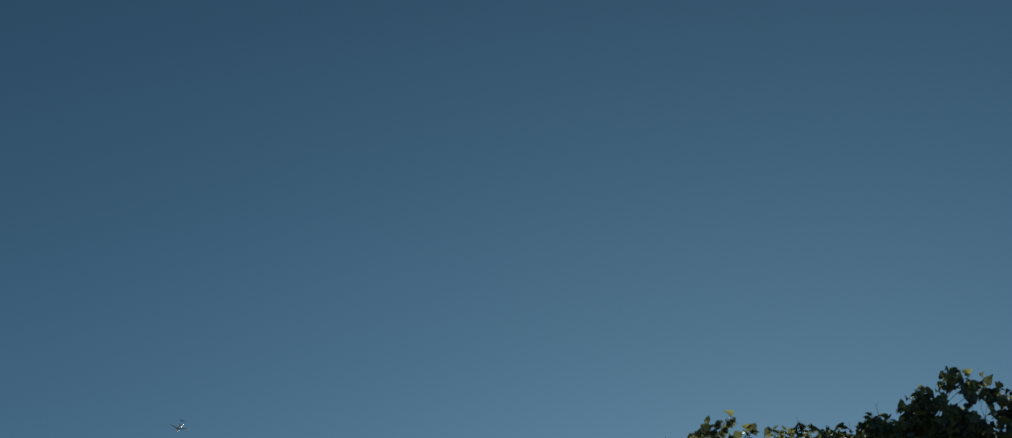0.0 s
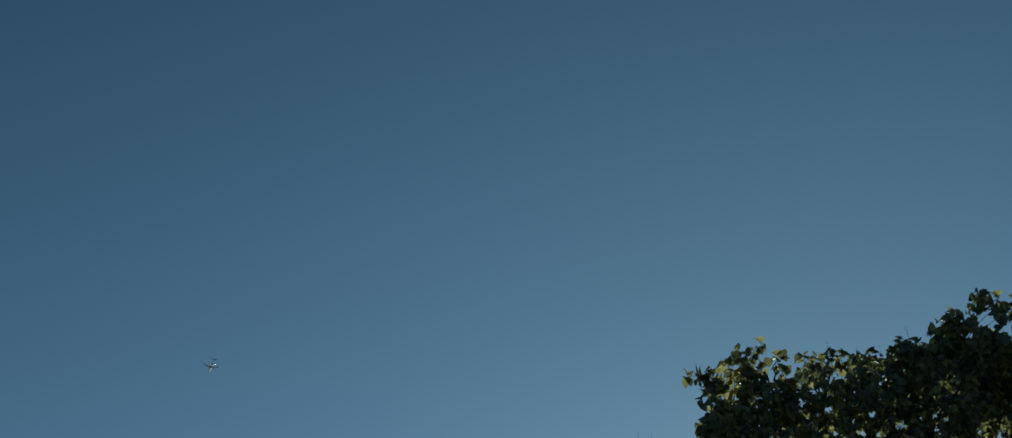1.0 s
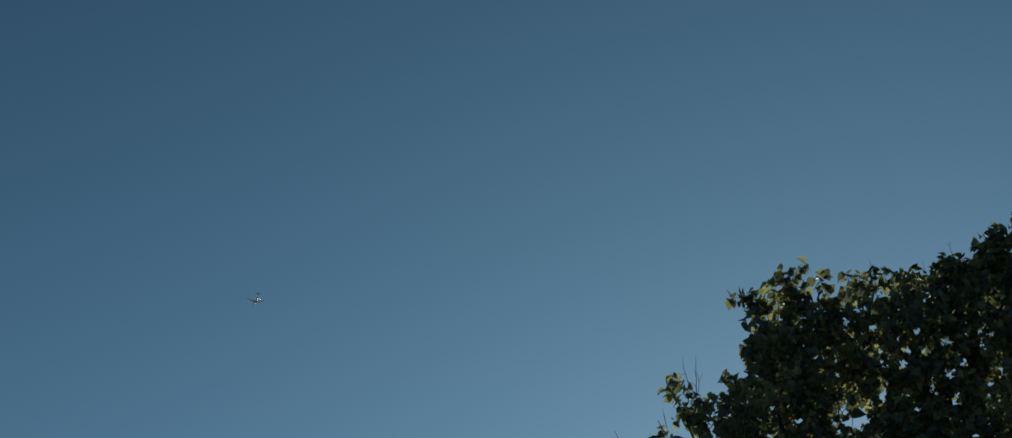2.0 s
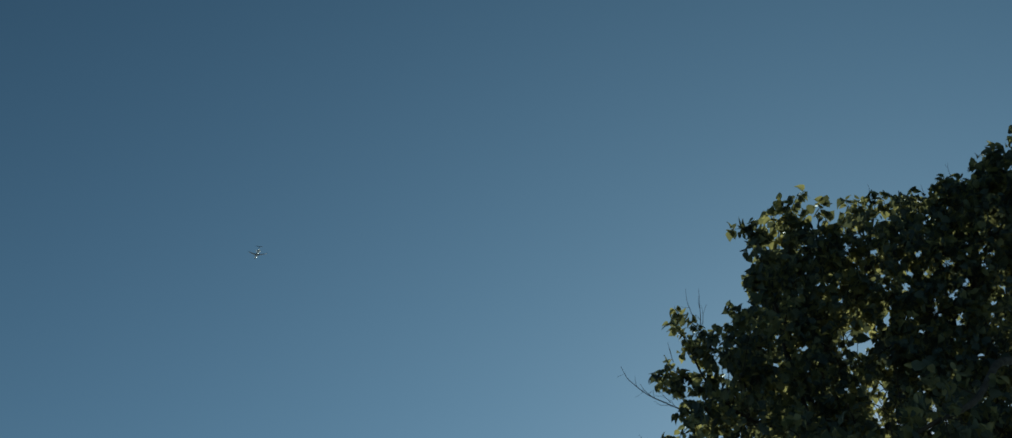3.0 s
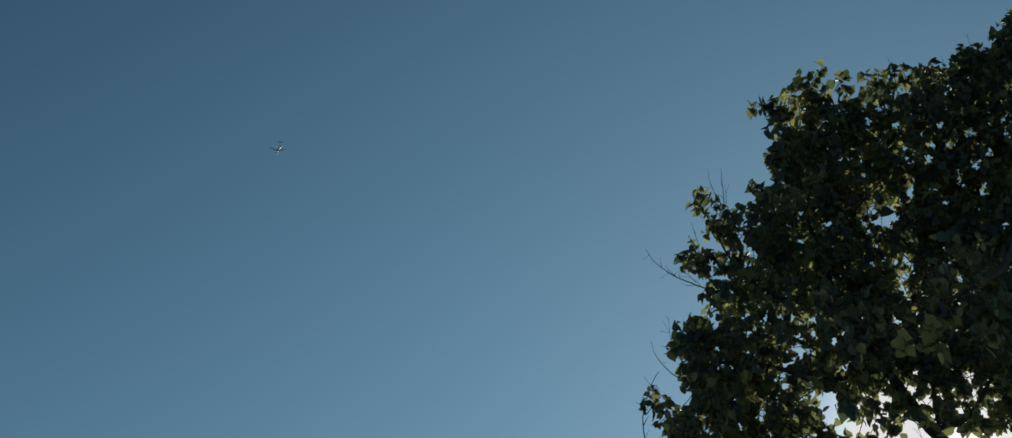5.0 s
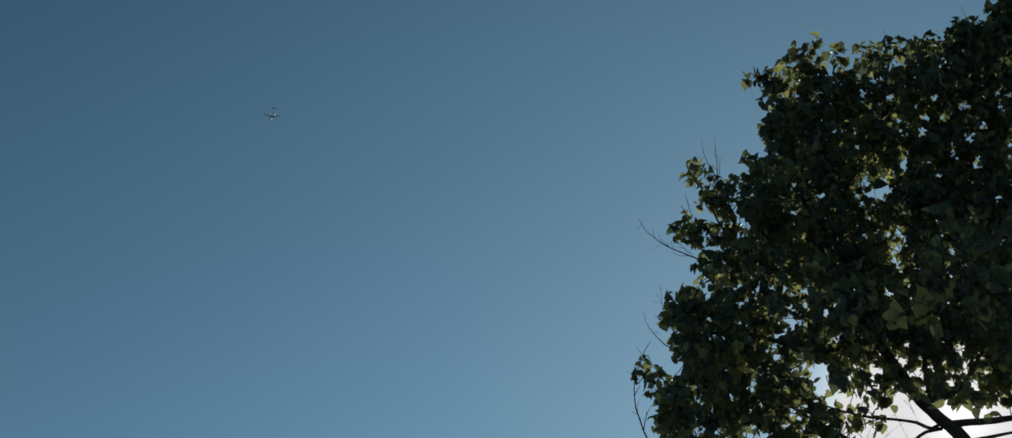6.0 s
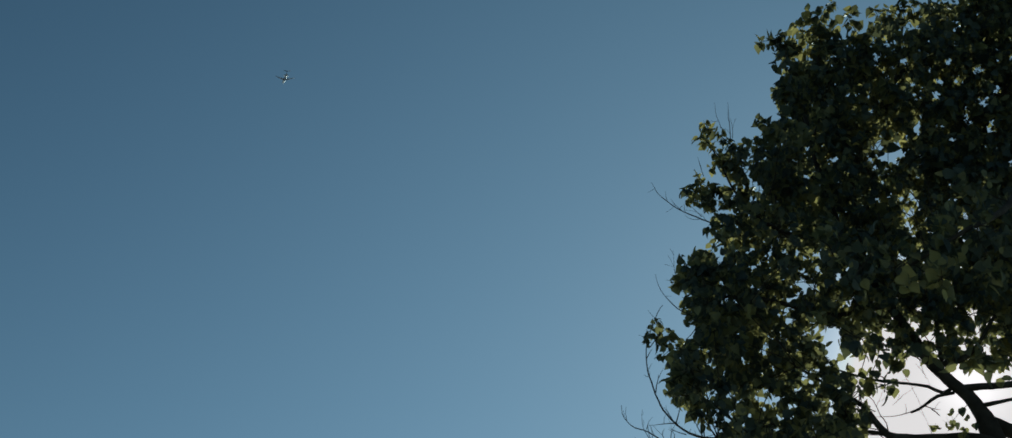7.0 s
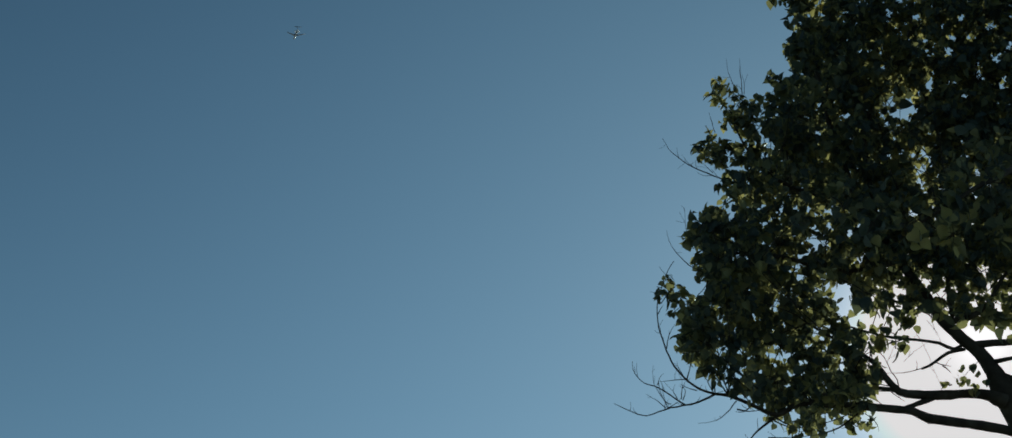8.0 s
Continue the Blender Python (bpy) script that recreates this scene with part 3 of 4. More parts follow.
leafy_shoot([(1.161, 10.275, 7.922), (1.062, 10.225, 7.935), (1.006, 10.238, 7.955)], 0.059)
leafy_shoot([(1.189, 10.346, 8.075), (1.117, 10.380, 8.150), (1.066, 10.325, 8.165)], 0.059)
leafy_shoot([(1.210, 10.209, 7.683), (1.144, 10.173, 7.717), (1.124, 10.227, 7.750)], 0.059)
leafy_shoot([(1.562, 10.397, 8.562), (1.515, 10.390, 8.604), (1.465, 10.393, 8.629)], 0.059)
leafy_shoot([(1.571, 10.407, 8.492), (1.534, 10.428, 8.572)], 0.059)
leafy_shoot([(1.175, 10.009, 7.291), (1.077, 10.013, 7.385), (1.024, 10.025, 7.434)], 0.066)
leafy_shoot([(1.118, 9.946, 7.192), (1.009, 9.923, 7.223), (0.927, 9.975, 7.247), (0.874, 9.920, 7.207)], 0.066)
leafy_shoot([(1.068, 9.920, 7.277), (0.984, 9.980, 7.331), (0.931, 9.950, 7.338)], 0.066)
leafy_shoot([(1.071, 9.963, 7.035), (0.993, 9.959, 7.110), (0.945, 9.979, 7.141)], 0.066)
leafy_shoot([(0.720, 10.026, 6.869), (0.735, 10.009, 6.934), (0.756, 9.980, 6.972), (0.804, 10.030, 7.032)], 0.040, 1)
leafy_shoot([(0.732, 9.995, 6.837), (0.764, 9.980, 6.878), (0.802, 9.991, 6.929), (0.828, 9.992, 6.958)], 0.056, 1)
leafy_shoot([(0.947, 9.973, 6.803), (0.868, 10.000, 6.833), (0.815, 9.970, 6.785), (0.793, 10.020, 6.786)], 0.062, 1)
leafy_shoot([(0.869, 10.004, 6.835), (0.826, 9.984, 6.893), (0.844, 9.977, 6.918)], 0.066, 1)
leafy_shoot([(0.982, 9.920, 6.594), (0.884, 9.920, 6.617), (0.827, 9.921, 6.589)], 0.059)
leafy_shoot([(0.974, 9.980, 6.533), (0.899, 9.937, 6.511), (0.864, 9.979, 6.528)], 0.059)
leafy_shoot([(1.000, 9.963, 6.791), (0.930, 9.973, 6.815), (0.876, 9.930, 6.773)], 0.062)
leafy_shoot([(0.985, 9.913, 6.500), (0.956, 9.930, 6.450), (0.948, 9.870, 6.363)], 0.059)
leafy_shoot([(1.035, 9.908, 6.459), (1.022, 9.908, 6.382), (1.017, 9.888, 6.315)], 0.059)
leafy_shoot([(1.126, 9.962, 6.428), (1.111, 9.980, 6.359), (1.114, 9.963, 6.305)], 0.059)
foliage("middle mass", [  # x, y, z, radius
    (1.256, 10.300, 7.002, 0.149), (1.152, 10.300, 7.168, 0.127), (1.443, 10.300, 7.045, 0.194), (1.624, 10.300, 6.881, 0.171),
    (1.263, 10.300, 6.755, 0.125), (1.426, 10.300, 6.736, 0.170), (1.638, 10.300, 6.637, 0.147), (1.242, 10.300, 7.512, 0.152),
    (1.442, 10.300, 7.384, 0.197), (1.723, 10.300, 7.387, 0.205), (1.295, 10.300, 7.843, 0.139), (1.540, 10.300, 7.778, 0.216),
    (1.823, 10.300, 7.737, 0.201), (1.960, 10.300, 7.303, 0.175), (1.997, 10.300, 7.541, 0.153), (1.888, 10.300, 7.083, 0.068),
    (2.043, 10.300, 7.084, 0.083), (2.183, 10.300, 7.073, 0.083), (2.272, 10.300, 7.242, 0.167), (2.381, 10.300, 7.138, 0.129)], fill=4700, size=0.058, deep=3)
foliage("middle mass", [  # x, y, z, radius
    (2.462, 10.300, 7.480, 0.223), (2.604, 10.300, 7.224, 0.199), (2.505, 10.300, 7.047, 0.099), (2.638, 10.300, 7.015, 0.099),
    (2.715, 10.300, 7.016, 0.099), (2.748, 10.300, 7.526, 0.233), (2.901, 10.300, 7.227, 0.231), (3.038, 10.300, 7.748, 0.315)], fill=4700, size=0.058, deep=3)
foliage("heart", [  # x, y, z, radius
    (1.651, 10.450, 8.375, 0.200), (1.954, 10.450, 8.215, 0.159), (2.001, 10.450, 8.592, 0.178), (1.880, 10.450, 8.856, 0.213),
    (1.743, 10.450, 8.879, 0.139), (2.234, 10.450, 8.762, 0.188), (2.200, 10.450, 7.874, 0.173), (2.146, 10.450, 8.170, 0.064),
    (2.483, 10.450, 8.430, 0.178), (2.555, 10.450, 8.151, 0.152), (2.711, 10.450, 7.969, 0.199), (2.451, 10.450, 7.877, 0.134),
    (2.519, 10.450, 8.813, 0.206), (2.784, 10.450, 8.670, 0.247), (2.862, 10.450, 8.293, 0.243), (3.109, 10.450, 8.388, 0.327),
    (2.311, 10.450, 8.264, 0.064), (2.088, 10.450, 8.426, 0.072), (2.830, 10.450, 9.111, 0.230), (3.045, 10.450, 8.866, 0.250)], fill=5500, size=0.058, deep=3)
foliage("heart", [  # x, y, z, radius
    (3.172, 10.450, 9.263, 0.255), (2.551, 10.450, 9.158, 0.209), (2.262, 10.450, 9.106, 0.187), (2.019, 10.450, 9.104, 0.186),
    (3.040, 10.450, 9.542, 0.171), (2.743, 10.450, 9.463, 0.106), (3.385, 10.450, 9.674, 0.217), (1.821, 10.450, 8.566, 0.161),
    (2.074, 10.450, 7.986, 0.095), (2.224, 10.450, 7.704, 0.117), (2.362, 10.450, 7.455, 0.116), (2.215, 10.450, 7.829, 0.079),
    (1.826, 10.450, 8.053, 0.158), (2.676, 10.450, 8.384, 0.162), (1.637, 10.450, 8.152, 0.135), (1.528, 10.450, 8.151, 0.095),
    (2.001, 10.450, 8.426, 0.088), (1.664, 10.450, 7.211, 0.076), (1.695, 10.450, 7.118, 0.053), (1.743, 10.450, 7.276, 0.054)], fill=5500, size=0.058, deep=3)
foliage("heart", [  # x, y, z, radius
    (2.153, 10.450, 8.249, 0.052), (2.241, 10.450, 8.273, 0.044), (2.315, 10.450, 8.223, 0.052), (2.252, 10.450, 8.029, 0.052),
    (2.125, 10.450, 8.101, 0.060), (2.181, 10.450, 7.554, 0.109), (2.129, 10.450, 7.475, 0.077)], fill=5500, size=0.058, deep=3)
foliage("heart", [  # x, y, z, radius
    (1.946, 10.750, 8.598, 0.074), (1.950, 10.450, 8.333, 0.056), (2.242, 10.750, 8.699, 0.058), (2.214, 10.450, 8.431, 0.036),
    (2.314, 10.750, 8.730, 0.046), (2.146, 10.450, 8.572, 0.061), (2.385, 10.750, 8.459, 0.033), (2.282, 10.450, 8.060, 0.048),
    (2.534, 10.750, 8.357, 0.041), (2.469, 10.450, 8.062, 0.048), (2.447, 10.750, 8.751, 0.050), (2.443, 10.450, 8.340, 0.048)], fill=5500, size=0.058)
foliage("upper mass", [  # x, y, z, radius
    (1.869, 10.600, 9.197, 0.142), (1.832, 10.600, 9.248, 0.092), (2.104, 10.600, 9.274, 0.160), (2.336, 10.600, 9.300, 0.161),
    (2.570, 10.600, 9.351, 0.153), (2.779, 10.600, 9.351, 0.171), (3.004, 10.600, 9.481, 0.190), (3.217, 10.600, 9.665, 0.192),
    (3.461, 10.600, 9.745, 0.263)], fill=3200, deep=3)
foliage("right mass", [  # x, y, z, radius
    (3.429, 10.700, 9.396, 0.174), (3.549, 10.700, 9.556, 0.149), (3.356, 10.700, 9.275, 0.130), (3.620, 10.700, 9.628, 0.132),
    (3.666, 10.700, 9.426, 0.157), (3.689, 10.700, 9.301, 0.157), (3.883, 10.700, 9.453, 0.242), (3.888, 10.700, 9.715, 0.178),
    (3.894, 10.700, 9.151, 0.261)], fill=3500, deep=3)
foliage("lower mass", [  # x, y, z, radius
    (0.882, 9.763, 6.685, 0.042), (0.987, 10.132, 6.862, 0.066), (0.947, 9.902, 6.652, 0.064), (0.993, 10.032, 6.588, 0.046),
    (1.054, 10.175, 6.630, 0.073), (1.132, 9.608, 6.229, 0.048), (1.222, 9.803, 6.232, 0.042), (1.282, 10.257, 6.493, 0.065),
    (1.351, 9.973, 6.358, 0.113), (1.386, 10.155, 6.308, 0.050), (1.437, 9.828, 6.045, 0.042), (1.473, 9.882, 6.240, 0.084),
    (1.513, 9.810, 6.094, 0.049), (1.630, 9.774, 6.229, 0.118), (1.732, 9.971, 6.170, 0.042), (1.048, 9.827, 7.026, 0.079),
    (1.063, 9.889, 6.587, 0.071), (1.099, 10.047, 6.969, 0.073), (0.918, 10.079, 6.761, 0.051), (0.950, 10.106, 6.678, 0.054)], fill=6000, size=0.060, deep=3)
foliage("lower mass", [  # x, y, z, radius
    (0.979, 9.908, 6.536, 0.057)], fill=6000, size=0.060, deep=3)
foliage("lower mass", [  # x, y, z, radius
    (0.948, 10.036, 6.852, 0.029), (0.877, 10.073, 6.728, 0.025), (0.870, 9.831, 6.556, 0.028), (0.923, 9.970, 6.606, 0.032),
    (0.897, 9.933, 6.589, 0.032), (1.037, 10.175, 6.589, 0.036), (1.086, 9.859, 6.388, 0.038), (1.126, 10.030, 6.434, 0.025),
    (1.186, 9.755, 6.251, 0.034), (1.282, 10.046, 6.296, 0.035), (1.438, 9.904, 6.016, 0.035), (1.580, 9.913, 6.085, 0.035),
    (1.575, 9.867, 5.990, 0.028), (1.795, 10.078, 6.491, 0.101), (1.770, 9.951, 6.546, 0.086), (1.879, 10.000, 6.591, 0.058),
    (1.799, 9.967, 6.283, 0.071), (1.814, 9.967, 6.123, 0.032), (1.775, 9.833, 6.003, 0.028), (1.850, 9.879, 6.356, 0.032)], fill=6000, size=0.060)
foliage("lower mass", [  # x, y, z, radius
    (0.864, 10.076, 6.747, 0.032), (0.963, 10.112, 6.629, 0.040), (1.052, 9.867, 6.421, 0.038)], fill=6000, size=0.060)
foliage("lower left", [  # x, y, z, radius
    (1.010, 9.903, 7.336, 0.058), (0.937, 9.856, 7.176, 0.040), (1.095, 9.841, 7.250, 0.073), (1.038, 10.027, 7.281, 0.066),
    (1.071, 10.143, 7.220, 0.074), (1.051, 10.055, 7.097, 0.044), (1.118, 10.190, 7.113, 0.074), (1.250, 10.142, 7.474, 0.090),
    (1.239, 10.004, 7.185, 0.125), (1.191, 10.028, 6.952, 0.124)], fill=6000, size=0.060, deep=3)
foliage("lower left", [  # x, y, z, radius
    (1.019, 10.191, 7.545, 0.034), (0.939, 10.239, 7.358, 0.026), (1.016, 10.097, 7.174, 0.026)], fill=6000, size=0.060)
foliage("top edge", [  # x, y, z, radius
    (2.237, 10.584, 9.469, 0.080), (2.371, 10.386, 9.358, 0.093), (1.635, 10.409, 9.217, 0.045), (1.640, 10.457, 9.211, 0.036),
    (1.586, 10.096, 8.899, 0.044), (1.673, 10.454, 9.219, 0.120), (2.330, 10.692, 9.533, 0.105)], fill=4000, size=0.068)
foliage("top edge", [  # x, y, z, radius
    (2.762, 10.609, 9.551, 0.115), (3.385, 10.700, 10.023, 0.159), (3.464, 10.323, 9.827, 0.164), (3.695, 10.442, 9.846, 0.230),
    (3.531, 10.600, 10.332, 0.041), (3.553, 10.600, 10.257, 0.049), (3.474, 10.600, 10.201, 0.036), (3.644, 10.600, 10.228, 0.040),
    (3.568, 10.600, 10.292, 0.059), (3.623, 10.600, 10.211, 0.076), (3.732, 10.600, 10.148, 0.090), (3.543, 10.600, 10.296, 0.041)], fill=4000, size=0.068)
foliage("top edge", [  # x, y, z, radius
    (3.573, 10.600, 10.212, 0.049), (3.500, 10.600, 10.189, 0.045), (3.924, 10.600, 10.175, 0.063), (3.939, 10.600, 10.041, 0.099),
    (3.946, 10.600, 9.935, 0.116), (4.077, 10.600, 10.009, 0.180)], fill=4000, size=0.068)
foliage("left edge", [  # x, y, z, radius
    (1.731, 10.482, 9.063, 0.074), (1.687, 10.437, 9.116, 0.049), (1.706, 10.364, 8.830, 0.089), (1.671, 10.451, 8.768, 0.057),
    (1.569, 9.926, 8.247, 0.092), (1.520, 10.503, 8.456, 0.096), (1.413, 10.206, 8.170, 0.078), (1.311, 10.100, 8.238, 0.039),
    (1.268, 10.462, 8.368, 0.056), (1.349, 10.379, 8.267, 0.079)])
foliage("left edge", [  # x, y, z, radius
    (1.165, 10.438, 8.105, 0.079), (1.305, 10.437, 8.096, 0.102), (1.145, 10.318, 7.832, 0.023), (1.220, 10.233, 7.789, 0.065),
    (1.321, 10.384, 7.791, 0.070), (1.195, 9.976, 7.548, 0.037)])
foliage("sunlit rim", [  # x, y, z, radius
    (1.786, 10.250, 6.776, 0.055), (1.842, 10.200, 6.650, 0.051), (1.799, 10.250, 6.554, 0.062), (1.863, 10.150, 6.455, 0.033),
    (1.743, 10.300, 6.699, 0.055), (1.875, 10.200, 6.800, 0.033), (1.754, 10.200, 6.423, 0.054), (1.905, 10.100, 6.965, 0.037),
    (1.962, 10.100, 6.904, 0.029), (1.881, 10.150, 7.032, 0.033), (2.029, 10.100, 6.937, 0.033), (1.692, 10.200, 6.831, 0.044),
    (1.669, 10.200, 6.489, 0.051), (1.908, 10.150, 6.582, 0.022)], fill=6000, size=0.062)
foliage("sprigs", [  # x, y, z, radius
    (0.728, 10.000, 6.941, 0.022), (0.772, 10.000, 6.995, 0.022), (0.792, 10.000, 6.930, 0.026), (0.819, 10.000, 6.873, 0.022), (0.747, 10.000, 6.872, 0.018), (0.807, 10.000, 6.808, 0.022)], fill=9000, size=0.066)
foliage("lower right", [  # x, y, z, radius
    (2.613, 10.600, 7.475, 0.100), (2.807, 10.700, 7.488, 0.120), (2.671, 10.600, 7.301, 0.090), (2.848, 10.700, 7.335, 0.100),
    (2.539, 10.500, 7.311, 0.060), (2.715, 10.600, 7.173, 0.060), (2.850, 10.700, 7.183, 0.060), (2.586, 10.600, 7.214, 0.040),
    (2.964, 10.800, 7.500, 0.140), (3.017, 10.800, 7.280, 0.120)], fill=4200, size=0.062, deep=2)
foliage("branch leaves", [  # x, y, z, radius
    (1.916, 10.200, 6.772, 0.030), (1.991, 10.200, 6.801, 0.022), (1.973, 10.200, 6.720, 0.026), (2.049, 10.200, 6.769, 0.018),
    (2.049, 10.200, 6.672, 0.022), (2.108, 10.200, 6.737, 0.015), (2.080, 10.200, 6.705, 0.015)], size=0.066)
foliage("sprigs", [  # x, y, z, radius
    (2.400, 10.200, 6.476, 0.018), (2.360, 10.200, 6.437, 0.015), (2.442, 10.200, 6.536, 0.015), (2.515, 10.200, 6.486, 0.015),
    (2.503, 10.200, 6.438, 0.011), (2.449, 10.200, 6.438, 0.018)])
foliage("hanging leaves", [  # x, y, z, radius
    (1.647, 9.850, 6.951, 0.018), (1.789, 9.850, 6.851, 0.014), (1.839, 9.850, 6.820, 0.018), (1.887, 9.850, 6.748, 0.014),
    (1.946, 9.850, 6.741, 0.014), (2.326, 9.850, 6.745, 0.018), (2.400, 9.850, 6.785, 0.018), (2.465, 9.850, 6.738, 0.014),
    (2.538, 9.850, 6.759, 0.018), (2.238, 9.850, 6.744, 0.014), (2.133, 9.850, 8.134, 0.015), (2.365, 9.850, 7.517, 0.022),
    (2.417, 9.850, 6.678, 0.018), (2.492, 9.850, 6.659, 0.022), (2.571, 9.850, 6.676, 0.022), (2.616, 9.850, 6.641, 0.022),
    (2.358, 9.850, 6.717, 0.014), (1.497, 9.850, 7.298, 0.022), (1.550, 9.850, 7.278, 0.018), (1.286, 9.850, 7.049, 0.018)], size=0.085)
# a bough that hangs towards the viewer, its leaves in full shade
bough("branch", [(3.168, 10.700, 7.759, 0.030), (3.150, 10.000, 7.950, 0.026), (2.757, 9.200, 7.522, 0.022), (2.422, 8.600, 6.905, 0.017), (2.131, 8.400, 6.633, 0.012), (1.867, 8.400, 6.449, 0.007)])
foliage("near bough", [  # x, y, z, radius
    (2.044, 8.500, 6.831, 0.097), (2.233, 8.600, 6.940, 0.119), (2.304, 8.400, 6.653, 0.128), (2.095, 8.400, 6.578, 0.127),
    (1.918, 8.400, 6.504, 0.095), (1.785, 8.400, 6.395, 0.075), (1.726, 8.600, 6.617, 0.071), (2.258, 8.500, 6.459, 0.096),
    (1.991, 8.300, 6.331, 0.087), (2.491, 8.800, 7.145, 0.102), (1.638, 8.600, 6.488, 0.051), (2.205, 8.700, 7.117, 0.047)], fill=3000, size=0.068)
foliage("near bough", [  # x, y, z, radius
    (1.641, 9.500, 7.239, 0.057), (1.699, 9.500, 7.159, 0.043), (1.601, 9.500, 7.158, 0.039), (1.761, 9.600, 7.342, 0.043),
    (1.763, 9.500, 7.079, 0.035)], fill=3400, size=0.072)
# the far side of the crown
bough("limb", [(2.90, 10.45, 5.90, 0.07), (3.35, 10.60, 7.00, 0.06), (3.80, 10.80, 8.20, 0.045), (4.30, 11.00, 9.3, 0.02)])
bough("limb", [(3.10, 10.55, 4.80, 0.06), (3.90, 10.80, 6.20, 0.05), (4.70, 11.00, 7.60, 0.03), (5.00, 11.10, 8.60, 0.015)])
for k in range(34):
    v = unit() * float(dice.uniform(0.5, 1.0)) ** 0.5
    spot = Vector((4.5, 11.0, 8.4)) + Vector((v.x * 1.35, v.y * 1.3, v.z * 1.9))
    if spot.x > 3.45 + 0.3 * abs(spot.z - 7.6):
        foliage("far side", [(*spot, float(dice.uniform(0.28, 0.45)))], fill=2200)

# leaf blade: midrib from stalk to drawn-out tip, two folded halves; width, length, lift
HALF = [(0.24, -0.05, 0.04), (0.45, 0.14, 0.10), (0.46, 0.36, 0.09), (0.30, 0.61, 0.05), (0.12, 0.83, -0.02)]
BLADE = [(0, 0, 0), (0, 0.3, -0.02), (0, 0.6, -0.02), (0, 1.0, -0.14)] + [(-x, y, z) for x, y, z in HALF] + HALF
BLADE_FACES = [(0, 1, 5, 4), (1, 6, 5), (1, 2, 7, 6), (2, 3, 8, 7), (0, 9, 10, 1), (1, 10, 11), (1, 11, 12, 2), (2, 12, 13, 3)]
STALK = [(-0.012, 0.0, 0.0), (0.012, 0.0, 0.0), (0.0, -0.42, 0.10)]


def leaf_object_mesh(curl):
    me = bpy.data.meshes.new("leaf")
    verts = [(x, y, z * curl) for x, y, z in BLADE + STALK]
    me.from_pydata(verts, [], BLADE_FACES + [(14, 15, 16)])
    me.materials.append(LEAF)
    for f in me.polygons:
        f.use_smooth = True
    return me


def crown_mesh(leaves):
    """All leaves of the inner crown in one mesh."""
    blade = np.array(BLADE)
    frames = np.array([[s * a[4] for s in (a[1], a[2], a[3])] for a in leaves])
    places = np.array([a[0] for a in leaves])
    curls = dice.uniform(0.2, 2.6, len(leaves))
    shape = np.repeat(blade[None], len(leaves), 0)
    shape[:, :, 2] *= curls[:, None]
    shape[:, :, 0] *= dice.uniform(0.82, 1.1, len(leaves))[:, None]
    verts = np.einsum("nvk,nkc->nvc", shape, frames) + places[:, None]
    n = len(blade)
    faces = [[i * n + k for k in f] for i in range(len(leaves)) for f in BLADE_FACES]
    me = bpy.data.meshes.new("crown")
    me.from_pydata(verts.reshape(-1, 3), [], faces)
    me.materials.append(LEAF)
    me.polygons.foreach_set("use_smooth", np.ones(len(faces), bool))
    return me


dice.shuffle(EDGE_LEAVES)
EDGE_LEAVES = SHOOT_LEAVES + EDGE_LEAVES
single, LEAVES = EDGE_LEAVES[:300], LEAVES + EDGE_LEAVES[300:]
crown = tagged(new("crown", crown_mesh(LEAVES)), "dense dark green leaves, lit yellow-green where the sun comes through", kind="stuff")
crown.parent, crown.matrix_parent_inverse = tree, tree.matrix_world.inverted()
grown("fine_branching", TWIGS, BARK, kind="stuff")

# ---- the airliner ----
def loft(rings):
    """A closed skin over rings of points."""
    bm = bmesh.new()
    made = [[bm.verts.new(p) for p in ring] for ring in rings]
    for r, s in zip(made, made[1:]):
        for k in range(len(r)):
            bm.faces.new((r[k], r[(k + 1) % len(r)], s[(k + 1) % len(r)], s[k]))
    bm.faces.new(made[0][::-1])
    bm.faces.new(made[-1])
    bmesh.ops.recalc_face_normals(bm, faces=bm.faces)
    return bm


def barrel(stations, sides=20):
    """Rings round the length axis: (y, z of the middle, radius)."""
    return loft([[(r * math.cos(2 * math.pi * k / sides), y, z + r * math.sin(2 * math.pi * k / sides)) for k in range(sides)] for y, z, r in stations])


def blade_wing(sections, upright=False):
    """A wing lofted over sections: (span, leading y, chord, thickness, height)."""
    rings = []
    for s, y, c, t, h in sections:
        ring = [(y, 0), (y - 0.12 * c, t * 0.42), (y - 0.35 * c, t * 0.5), (y - 0.7 * c, t * 0.3), (y - c, 0.02), (y - c, -0.02), (y - 0.7 * c, -t * 0.3), (y - 0.35 * c, -t * 0.5), (y - 0.12 * c, -t * 0.42)]
        rings.append([(d, a, s) if upright else (s, a, h + d) for a, d in ring])
    return loft(rings)


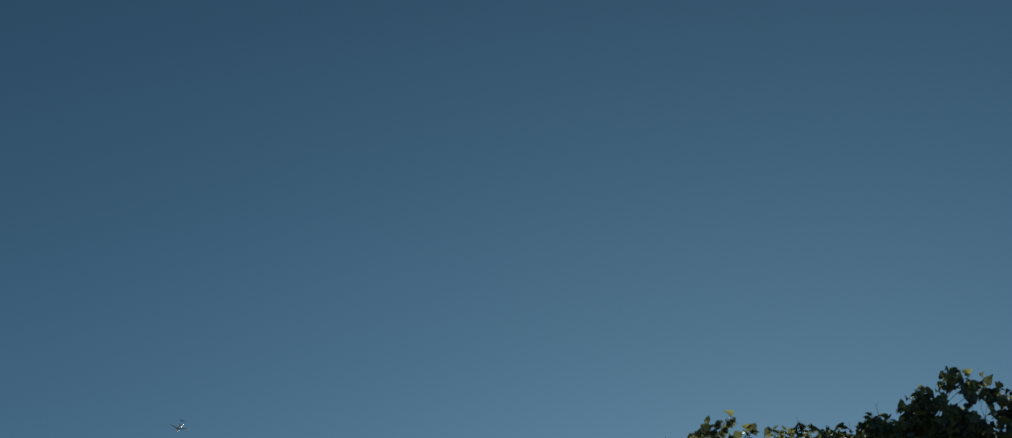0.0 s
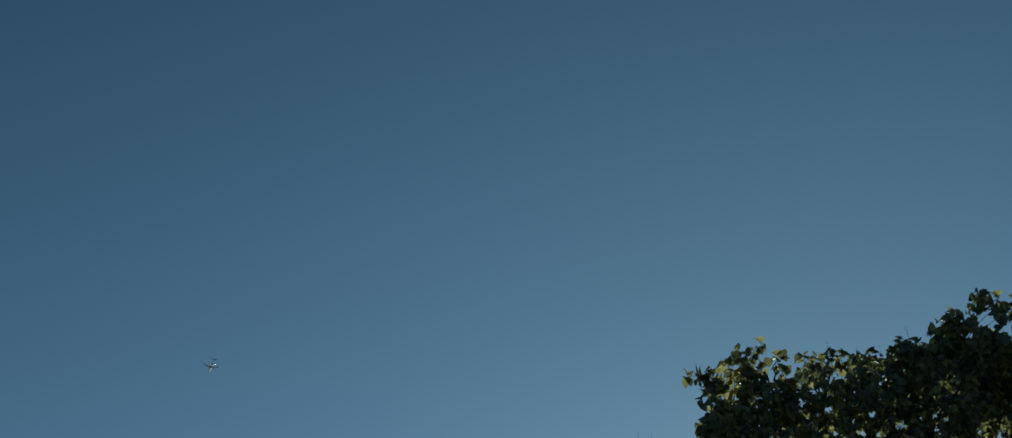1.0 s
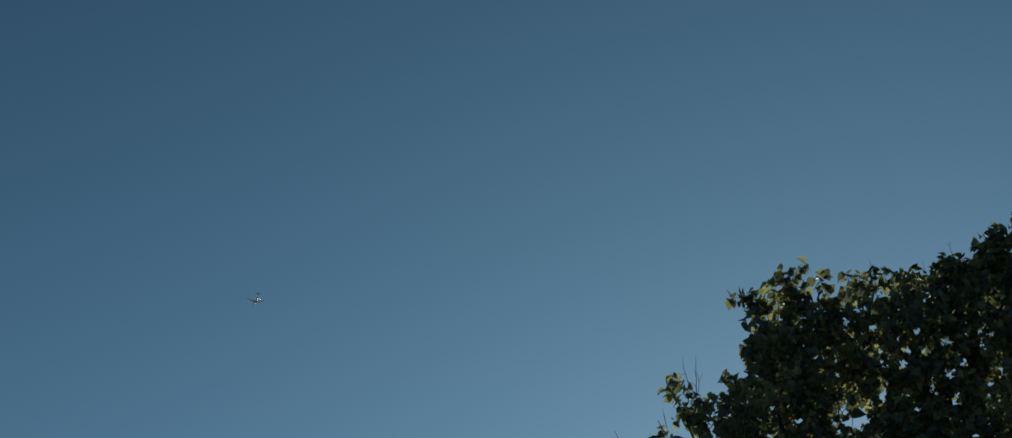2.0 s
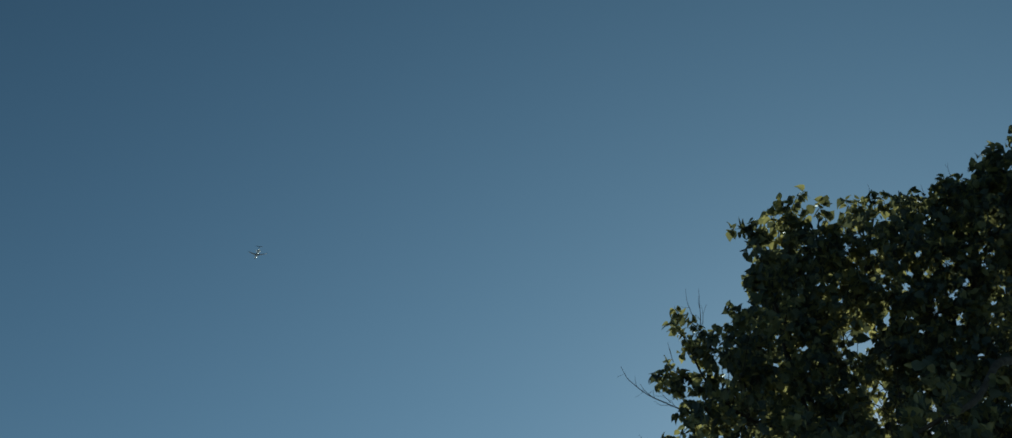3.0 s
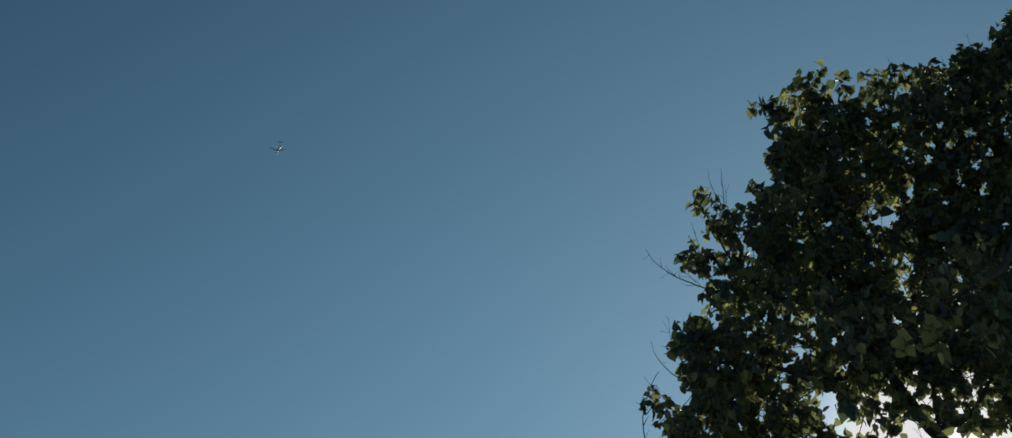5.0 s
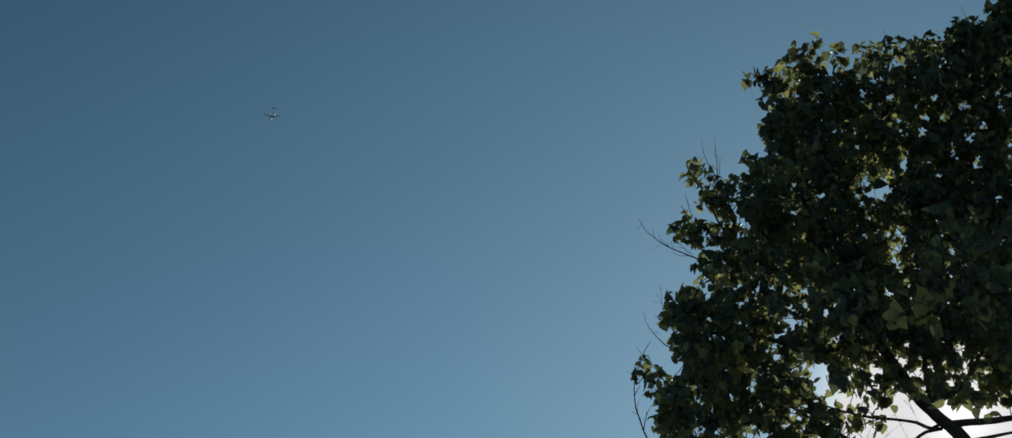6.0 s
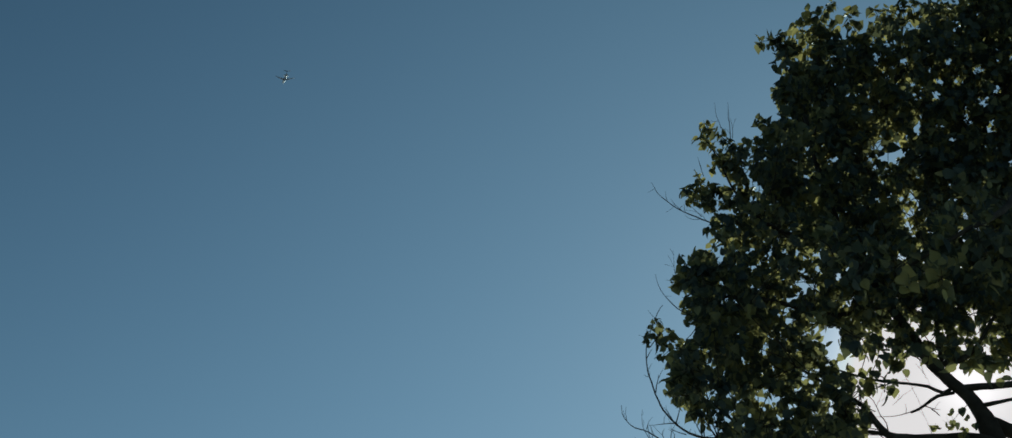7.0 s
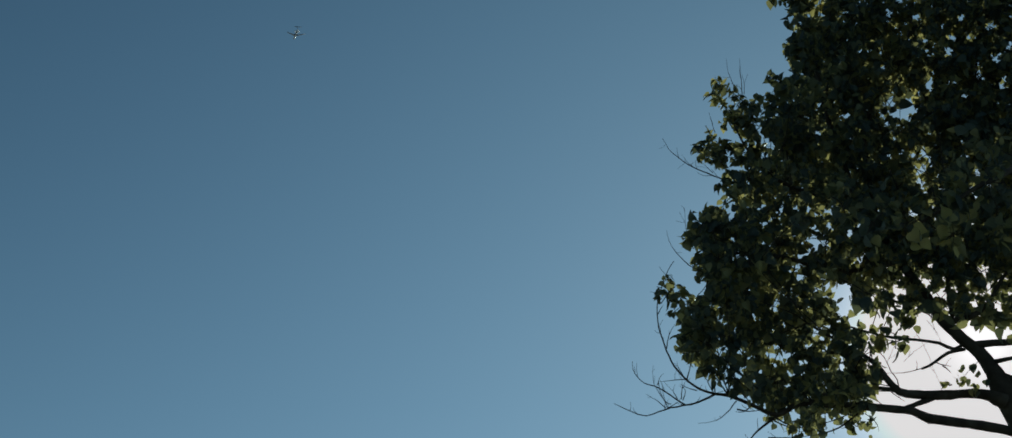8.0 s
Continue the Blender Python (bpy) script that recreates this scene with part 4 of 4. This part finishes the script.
def airliner():
    """Rear-engined T-tailed jet, 36 m long and 25 m across; nose towards +y."""
    plane = tagged(new("airliner"), "pale twin-engined jet airliner with a T-tail in flight", "aircraft")
    part("fuselage", barrel([(18.1, -0.35, 0.08), (17.8, -0.3, 0.42), (17.0, -0.2, 0.85), (15.6, -0.05, 1.22), (13.8, 0, 1.35), (0, 0, 1.35), (-9, 0, 1.35), (-12.5, 0.25, 1.12), (-15.5, 0.6, 0.75), (-17.6, 0.85, 0.35), (-18.1, 0.9, 0.12)]), WHITE, plane, "glossy pale fuselage")
    part("belly_fairing", barrel([(5.2, -0.75, 0.2), (4.0, -0.75, 0.85), (0, -0.78, 1.0), (-4.0, -0.75, 0.85), (-5.6, -0.7, 0.2)], 14), GREY, plane)
    for side in (1, -1):
        wing = part("wing", blade_wing([(side * 0.6, 4.9, 7.4, 0.8, -0.85), (side * 4.0, 2.5, 5.0, 0.5, -0.5), (side * 8.4, -0.5, 3.4, 0.3, 0.15), (side * 12.0, -2.9, 2.0, 0.16, 0.75)]), GREY, plane, "swept grey wing")
        part("winglet", blade_wing([(0.15, -3.0, 1.3, 0.12, 0), (0.8, -3.6, 0.9, 0.08, 0), (1.45, -4.2, 0.5, 0.05, 0)], True), WHITE, wing).location = (side * 12.05, 0, 0.6)
        engine = part("engine", barrel([(-8.6, 0, 0.66), (-8.8, 0, 0.78), (-9.8, 0, 0.86), (-11.4, 0, 0.76), (-12.4, 0, 0.55), (-12.45, 0, 0.42)], 16), STEEL, plane, "metal engine nacelle")
        engine.location = (side * 2.35, 0, 0.55)
        part("pylon", blade_wing([(side * 0.8, -9.1, 2.9, 0.3, 0.5), (side * 1.9, -9.4, 2.4, 0.22, 0.55)]), GREY, plane)
        part("tailplane", blade_wing([(side * 0.02, -15.0, 3.1, 0.3, 4.5), (side * 2.3, -16.3, 2.2, 0.2, 4.5), (side * 4.6, -17.5, 1.4, 0.1, 4.5)]), GREY, plane)
        gear = part("landing_gear", barrel([(0.55, 0, 0.2), (0.5, 0, 0.5), (-0.5, 0, 0.5), (-0.55, 0, 0.2)], 14), DARK, plane)
        gear.location = (side * 1.9, -1.6, -1.5)
    part("tail_fin", blade_wing([(0.6, -11.6, 5.0, 0.5, 0), (2.6, -13.2, 3.8, 0.36, 0), (4.5, -14.7, 3.1, 0.26, 0)], True), DARK, plane, "dark blue tail fin")
    return plane


AIR_UP, AIR_TURN, AIR_FAR = 34.89, -8.05, 2650.0
plane = airliner()
plane.matrix_world = Matrix.Translation((AIR_FAR * math.sin(radians(AIR_TURN)) * math.cos(radians(AIR_UP)),
                                         AIR_FAR * math.cos(radians(AIR_TURN)) * math.cos(radians(AIR_UP)),
                                         1.6 + AIR_FAR * math.sin(radians(AIR_UP)))) @ pose(0, 0, 0, 15, -4, 14)

# ---- leaves at the crown's edge, one by one ----
BLADES = [leaf_object_mesh(c) for c in (0.3, 1.0, 1.7, 2.5)]
for k, (at, side, hang, face, size) in enumerate(single):
    ob = new("leaf", BLADES[k % 4])
    ob.parent, ob.matrix_parent_inverse = tree, tree.matrix_world.inverted()
    ob.matrix_basis = Matrix((((*side,)), (*hang,), (*face,))).transposed().to_4x4() @ Matrix.Scale(size, 4)
    ob.matrix_basis = Matrix.Translation(at) @ ob.matrix_basis
